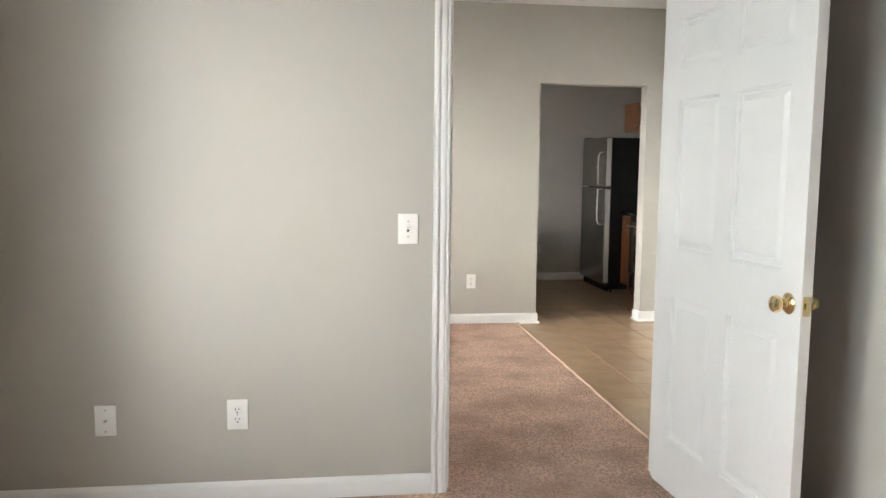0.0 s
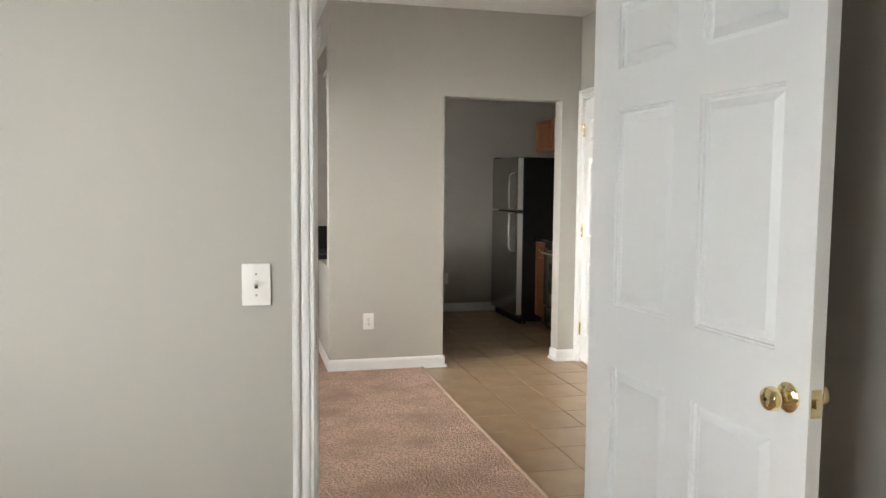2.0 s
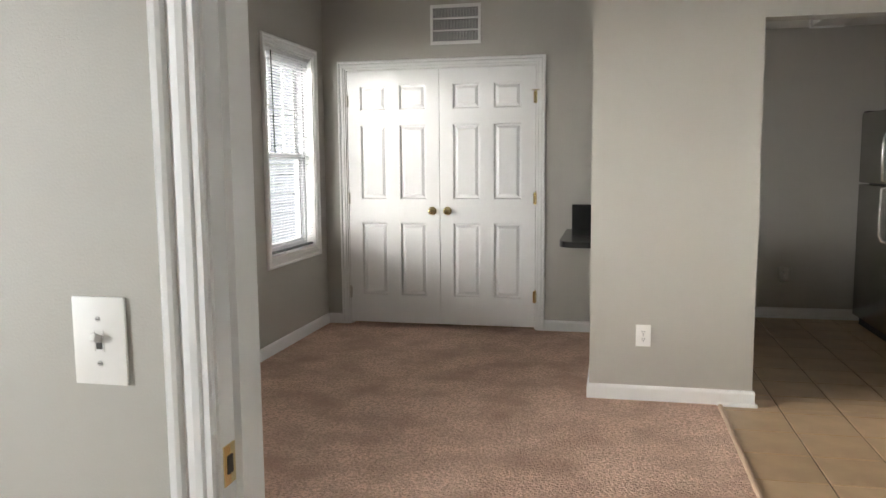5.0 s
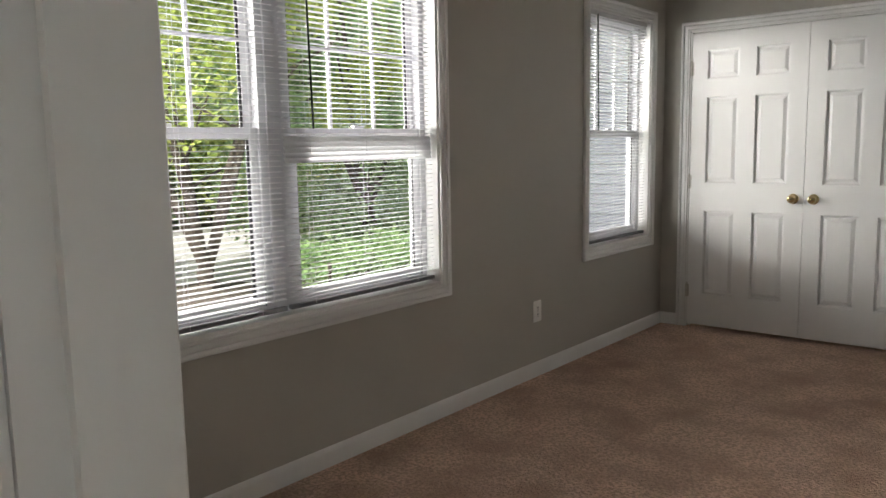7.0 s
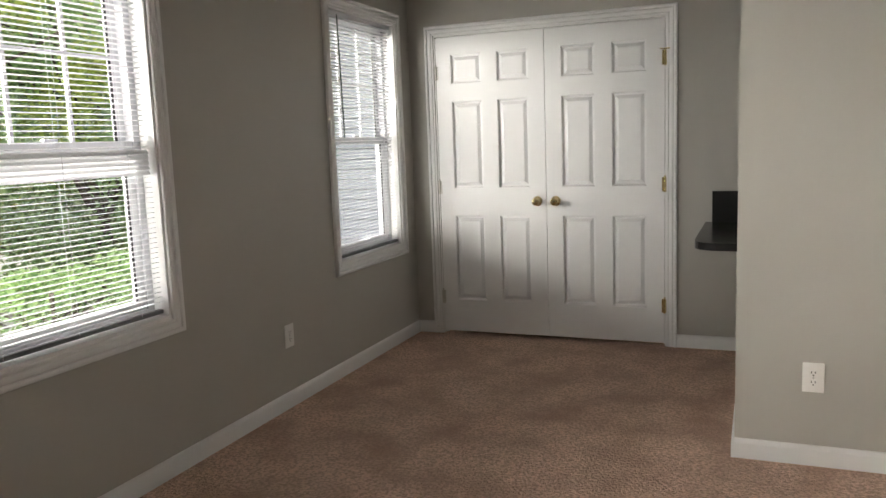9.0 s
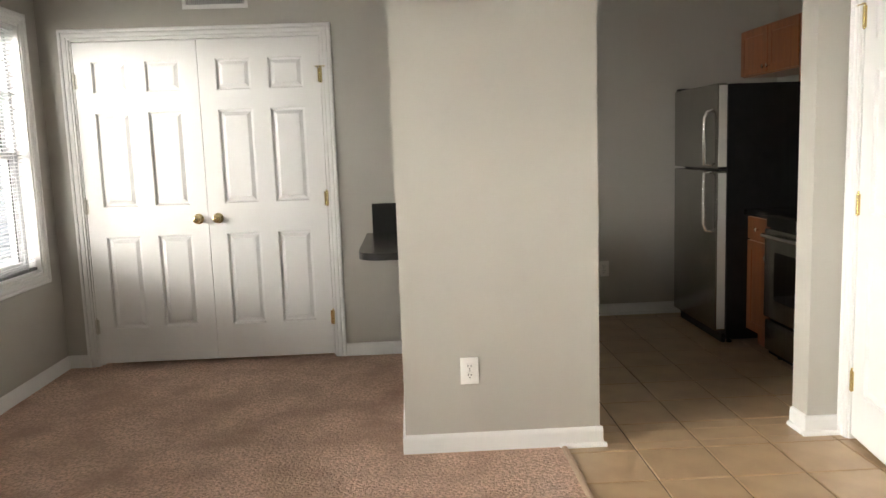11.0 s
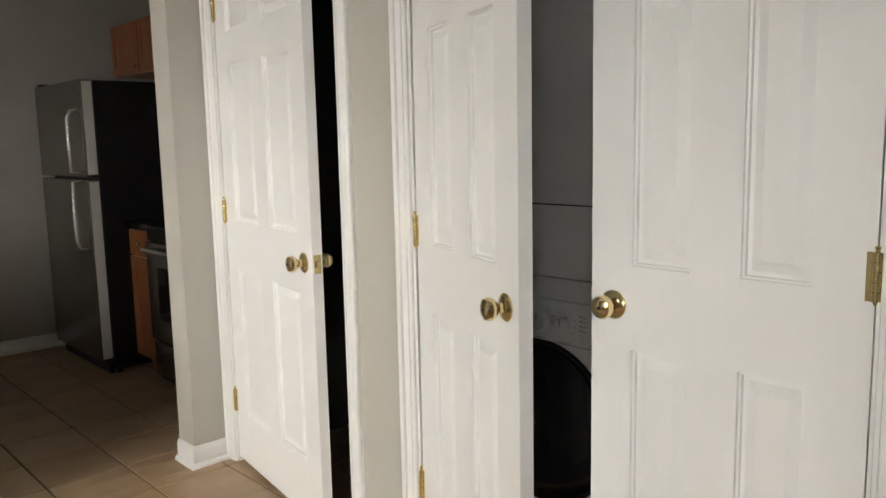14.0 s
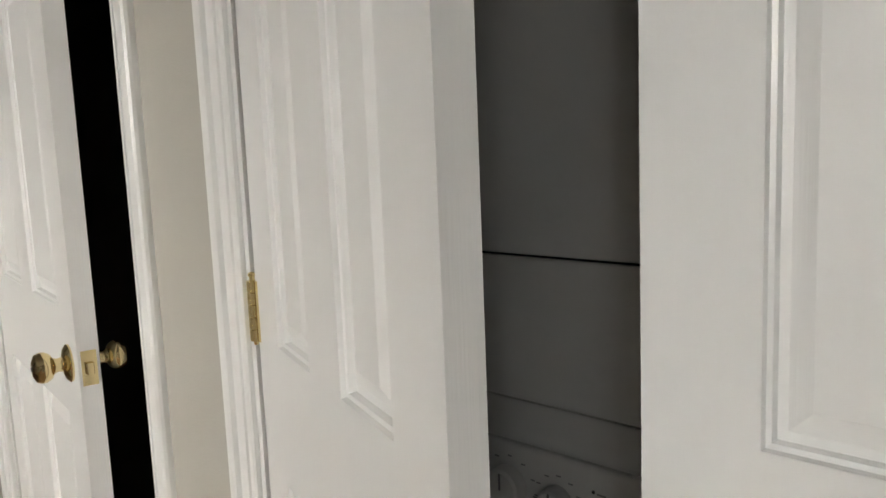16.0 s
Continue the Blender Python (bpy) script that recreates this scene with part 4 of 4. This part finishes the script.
# ---- outdoors ----
GZ = -0.5
tagged(part("ground", boxes([(-700, 700, -700, 700, GZ - 0.6, GZ - 0.02)]), GRASS), "patchy lawn and dry soil around the building", "ground", "", "structure")
tagged(part("road", boxes([(-13.2, -4.6, -40, 15.2, GZ - 0.3, GZ + 0.0)]), LOT), "sunlit pale concrete parking lot", "parking lot", "", "structure")
tagged(part("kerb", boxes([(-4.6, -4.45, -40, 15.2, GZ - 0.3, GZ + 0.1), (-13.35, -13.2, -40, 15.2, GZ - 0.3, GZ + 0.1)], 0.01), LOT), "low concrete kerb along the lot", "kerb", "", "structure")
tagged(part("outer_foundation", boxes([(XW - 0.16, XBR + 0.12, YS - 0.12, YB0, GZ - 0.3, -0.05), (XW - 0.16, XK + 0.12, YB0, YK + 0.12, GZ - 0.3, -0.05)]), LOT), "concrete foundation under the floor", "foundation", "", "structure")


def tree(seed, height, radius, leaves, leaf_size, mat, trunk_h=0.4, low=0.3, label="leafy green tree", trunk_r=0.13, forks=2):
    rng = random.Random(seed)
    t = thing("tree", Matrix.Identity(4), label, "tree", "trees by the lot")
    bm = bmesh.new()
    tips = []

    def limb(a, b, r0, r1, n=5):
        pts, rad = [], []
        for k in range(n + 1):
            f = k / n
            p = a.lerp(b, f) + Vector((rng.uniform(-1, 1), rng.uniform(-1, 1), 0)) * 0.05 * height * 0.12 * (1 if 0 < k < n else 0)
            pts.append(p)
            rad.append(r0 + (r1 - r0) * f)
        sub = tube(pts, rad, 8)
        me = bpy.data.meshes.new("tmp")
        sub.to_mesh(me)
        sub.free()
        bm.from_mesh(me)
        bpy.data.meshes.remove(me)
        tips.append(b)
    base = Vector((0, 0, -0.1))
    fork = Vector((0, 0, trunk_h * height * 0.4))
    limb(base, fork, trunk_r * 1.25, trunk_r)
    for k in range(forks + 3):
        a = 2 * math.pi * (k + rng.random() * 0.6) / (forks + 3)
        sp = rng.uniform(0.25, 0.75) * radius
        top = Vector((math.cos(a) * sp, math.sin(a) * sp, height * rng.uniform(0.55, 0.9)))
        limb(fork - Vector((0, 0, 0.05)), top, trunk_r * 0.65, 0.02)
        for j in range(3):
            f = rng.uniform(0.35, 0.8)
            st = fork.lerp(top, f)
            en = st + Vector((rng.uniform(-1, 1), rng.uniform(-1, 1), rng.uniform(0.1, 0.7))) * radius * 0.5
            limb(st, en, trunk_r * 0.25, 0.012, 3)
    part("trunk", bm, BARK, t, "", True)
    clumps = []
    for k in range(46):
        a, u = rng.uniform(0, 2 * math.pi), rng.random() ** 0.6
        z = height * rng.uniform(low, 1.0)
        prof = math.sin(math.pi * min(max((z / height - low * 0.6) / (1.05 - low * 0.6), 0.03), 0.97)) ** 0.6
        clumps.append((Vector((math.cos(a) * radius * u * prof, math.sin(a) * radius * u * prof, z)), rng.uniform(0.16, 0.34) * radius))
    vs, fs = [], []
    for k in range(leaves):
        c, r = clumps[rng.randrange(len(clumps))]
        d = Vector((rng.gauss(0, 1), rng.gauss(0, 1), rng.gauss(0, 0.8)))
        p = c + d.normalized() * r * rng.random() ** 0.45
        q = Euler((rng.uniform(-0.9, 0.9), rng.uniform(-0.9, 0.9), rng.uniform(0, 6.28))).to_matrix()
        s = leaf_size * rng.uniform(0.6, 1.3)
        n = len(vs)
        for lx, ly, lz in ((-1, 0, 0), (-0.2, 0.5, 0.12), (1, 0, 0), (-0.2, -0.5, 0.12)):
            vs.append(p + q @ Vector((lx * s, ly * s, lz * s)))
        fs.append((n, n + 1, n + 2, n + 3))
    me = bpy.data.meshes.new("crown")
    me.from_pydata(vs, [], fs)
    me.materials.append(mat)
    cr = new("crown", me)
    cr.parent = t
    return t


near = tree(3, 5.4, 2.6, 34000, 0.05, LEAF, trunk_h=0.17, low=0.4, label="leafy bright green tree near the windows", trunk_r=0.1)
near.matrix_basis = pose(-6.6, 9.8, GZ)
dense = tree(11, 5.5, 2.7, 36000, 0.055, LEAF_COOL, low=0.05, label="dense dark green tree close to the building", trunk_r=0.1)
dense.matrix_basis = pose(-6.9, 12.9, GZ)
for k, (x, y) in enumerate(((-9.4, 16.6), (-15.0, 9.6), (-15.2, 12.6), (-14.9, 6.9), (-15.0, 15.6))):
    copy_thing(dense, pose(x, y, GZ, 0, 0, 140 + 50 * k))
shrub = tree(31, 0.85, 0.7, 5200, 0.034, LEAF_COOL, trunk_h=0.1, low=0.1, label="low green shrub by the building", trunk_r=0.02)
shrub.name = "shrub"
tagged(shrub, "low green shrub by the building", "shrub", "shrubs by the building")
shrub.matrix_basis = pose(-3.9, 10.35, GZ)
for k, (x, y) in enumerate(((-3.95, 9.45), (-3.8, 11.3))):
    copy_thing(shrub, pose(x, y, GZ, 0, 0, 80 + 70 * k))
mound = lathe([(1.0, 0.0), (0.85, 0.05), (0.5, 0.09), (0.05, 0.1)], 28)
tagged(part("mulch_bed", mound, BARK, None, "", True), "round bed of brown mulch under the tree", "mulch bed").location = (-6.6, 9.8, GZ)
far = tree(21, 8.0, 3.6, 24000, 0.115, LEAF, low=0.02, label="tall leafy tree beyond the lot", trunk_r=0.22)
far.matrix_basis = pose(-14.6, 11, GZ)
for k, (x, y) in enumerate(((-14, 16.2), (-14.8, 21.5), (-15, 5.6), (-14.5, 0.5), (-11.5, 19.5), (-20, 13), (-20, 19), (-19, 8), (-17, 25))):
    copy_thing(far, pose(x, y, GZ, 0, 0, 70 * k + 20))


# neighbour house beyond the narrow window
hs = thing("house", pose(-1.2, 15.0, GZ), "neighbouring house with pale lap siding", "house")
part("wall", box(-4, 4, 0.05, 7, 0, 5.4), SIDING, hs)
part("wall_side", box(3.9, 4.05, 0.05, 7, 0, 5.4), SIDING, hs)
me = box(-4.05, 4.05, 0.0, 0.03, 0, 0.148)
for v in me.verts:
    if v.co.z < 0.05:
        v.co.y -= 0.02
sid = part("siding_board", me, SIDING, hs)
for k in range(1, 36):
    ob = new("siding_board", sid.data)
    ob.parent, ob.location = hs, (0, 0, 0.15 * k)
rf = bmesh.new()
prism = [(-4.5, -0.5, 5.4), (4.5, -0.5, 5.4), (4.5, 7.5, 5.4), (-4.5, 7.5, 5.4), (-4.5, 3.5, 7.6), (4.5, 3.5, 7.6)]
pv = [rf.verts.new(p) for p in prism]
for f in ((0, 1, 5, 4), (2, 3, 4, 5), (1, 2, 5), (3, 0, 4), (3, 2, 1, 0)):
    rf.faces.new([pv[i] for i in f])
part("roof", rf, SHINGLE, hs)

# ---- floor tiles, last ----
PX, PY, GAP = 0.2985, 0.307, 0.007
TX0, TY0 = 2.789, 7.925


def tile_mesh(w, d):
    bm = box(-w / 2, w / 2, -d / 2, d / 2, -0.006, 0.0)
    top = [e for e in bm.edges if all(v.co.z > -0.001 for v in e.verts)]
    bmesh.ops.bevel(bm, geom=top, offset=0.0022, segments=1, affect="EDGES")
    me = bpy.data.meshes.new("tile")
    bm.normal_update()
    bm.to_mesh(me)
    bm.free()
    me.materials.append(TILE)
    return me


tiles = {}


def lay(x0, x1, y0, y1):
    ka, kb = math.floor((x0 - TX0) / PX), math.ceil((x1 - TX0) / PX)
    ja, jb = math.floor((y0 - TY0) / PY), math.ceil((y1 - TY0) / PY)
    for k in range(ka, kb):
        for j in range(ja, jb):
            a, b = max(TX0 + k * PX + GAP / 2, x0), min(TX0 + (k + 1) * PX - GAP / 2, x1)
            c, d = max(TY0 + j * PY + GAP / 2, y0), min(TY0 + (j + 1) * PY - GAP / 2, y1)
            if b - a < 0.01 or d - c < 0.01:
                continue
            key = (round(b - a, 3), round(d - c, 3))
            if key not in tiles:
                tiles[key] = tile_mesh(b - a, d - c)
            ob = new("tile", tiles[key])
            ob.parent = floor_tiles
            ob.location = ((a + b) / 2, (c + d) / 2, 0.0)


lay(XT + 0.012, XR, YB1, YP0)
lay(XP1, XJ, YP0, YP1)
lay(XP0 + 0.12, XK, YP1, YK)
lay(XR, XK, 7.01, YP0 - 0.06)
lay(XR, XK, 5.4, 6.93)
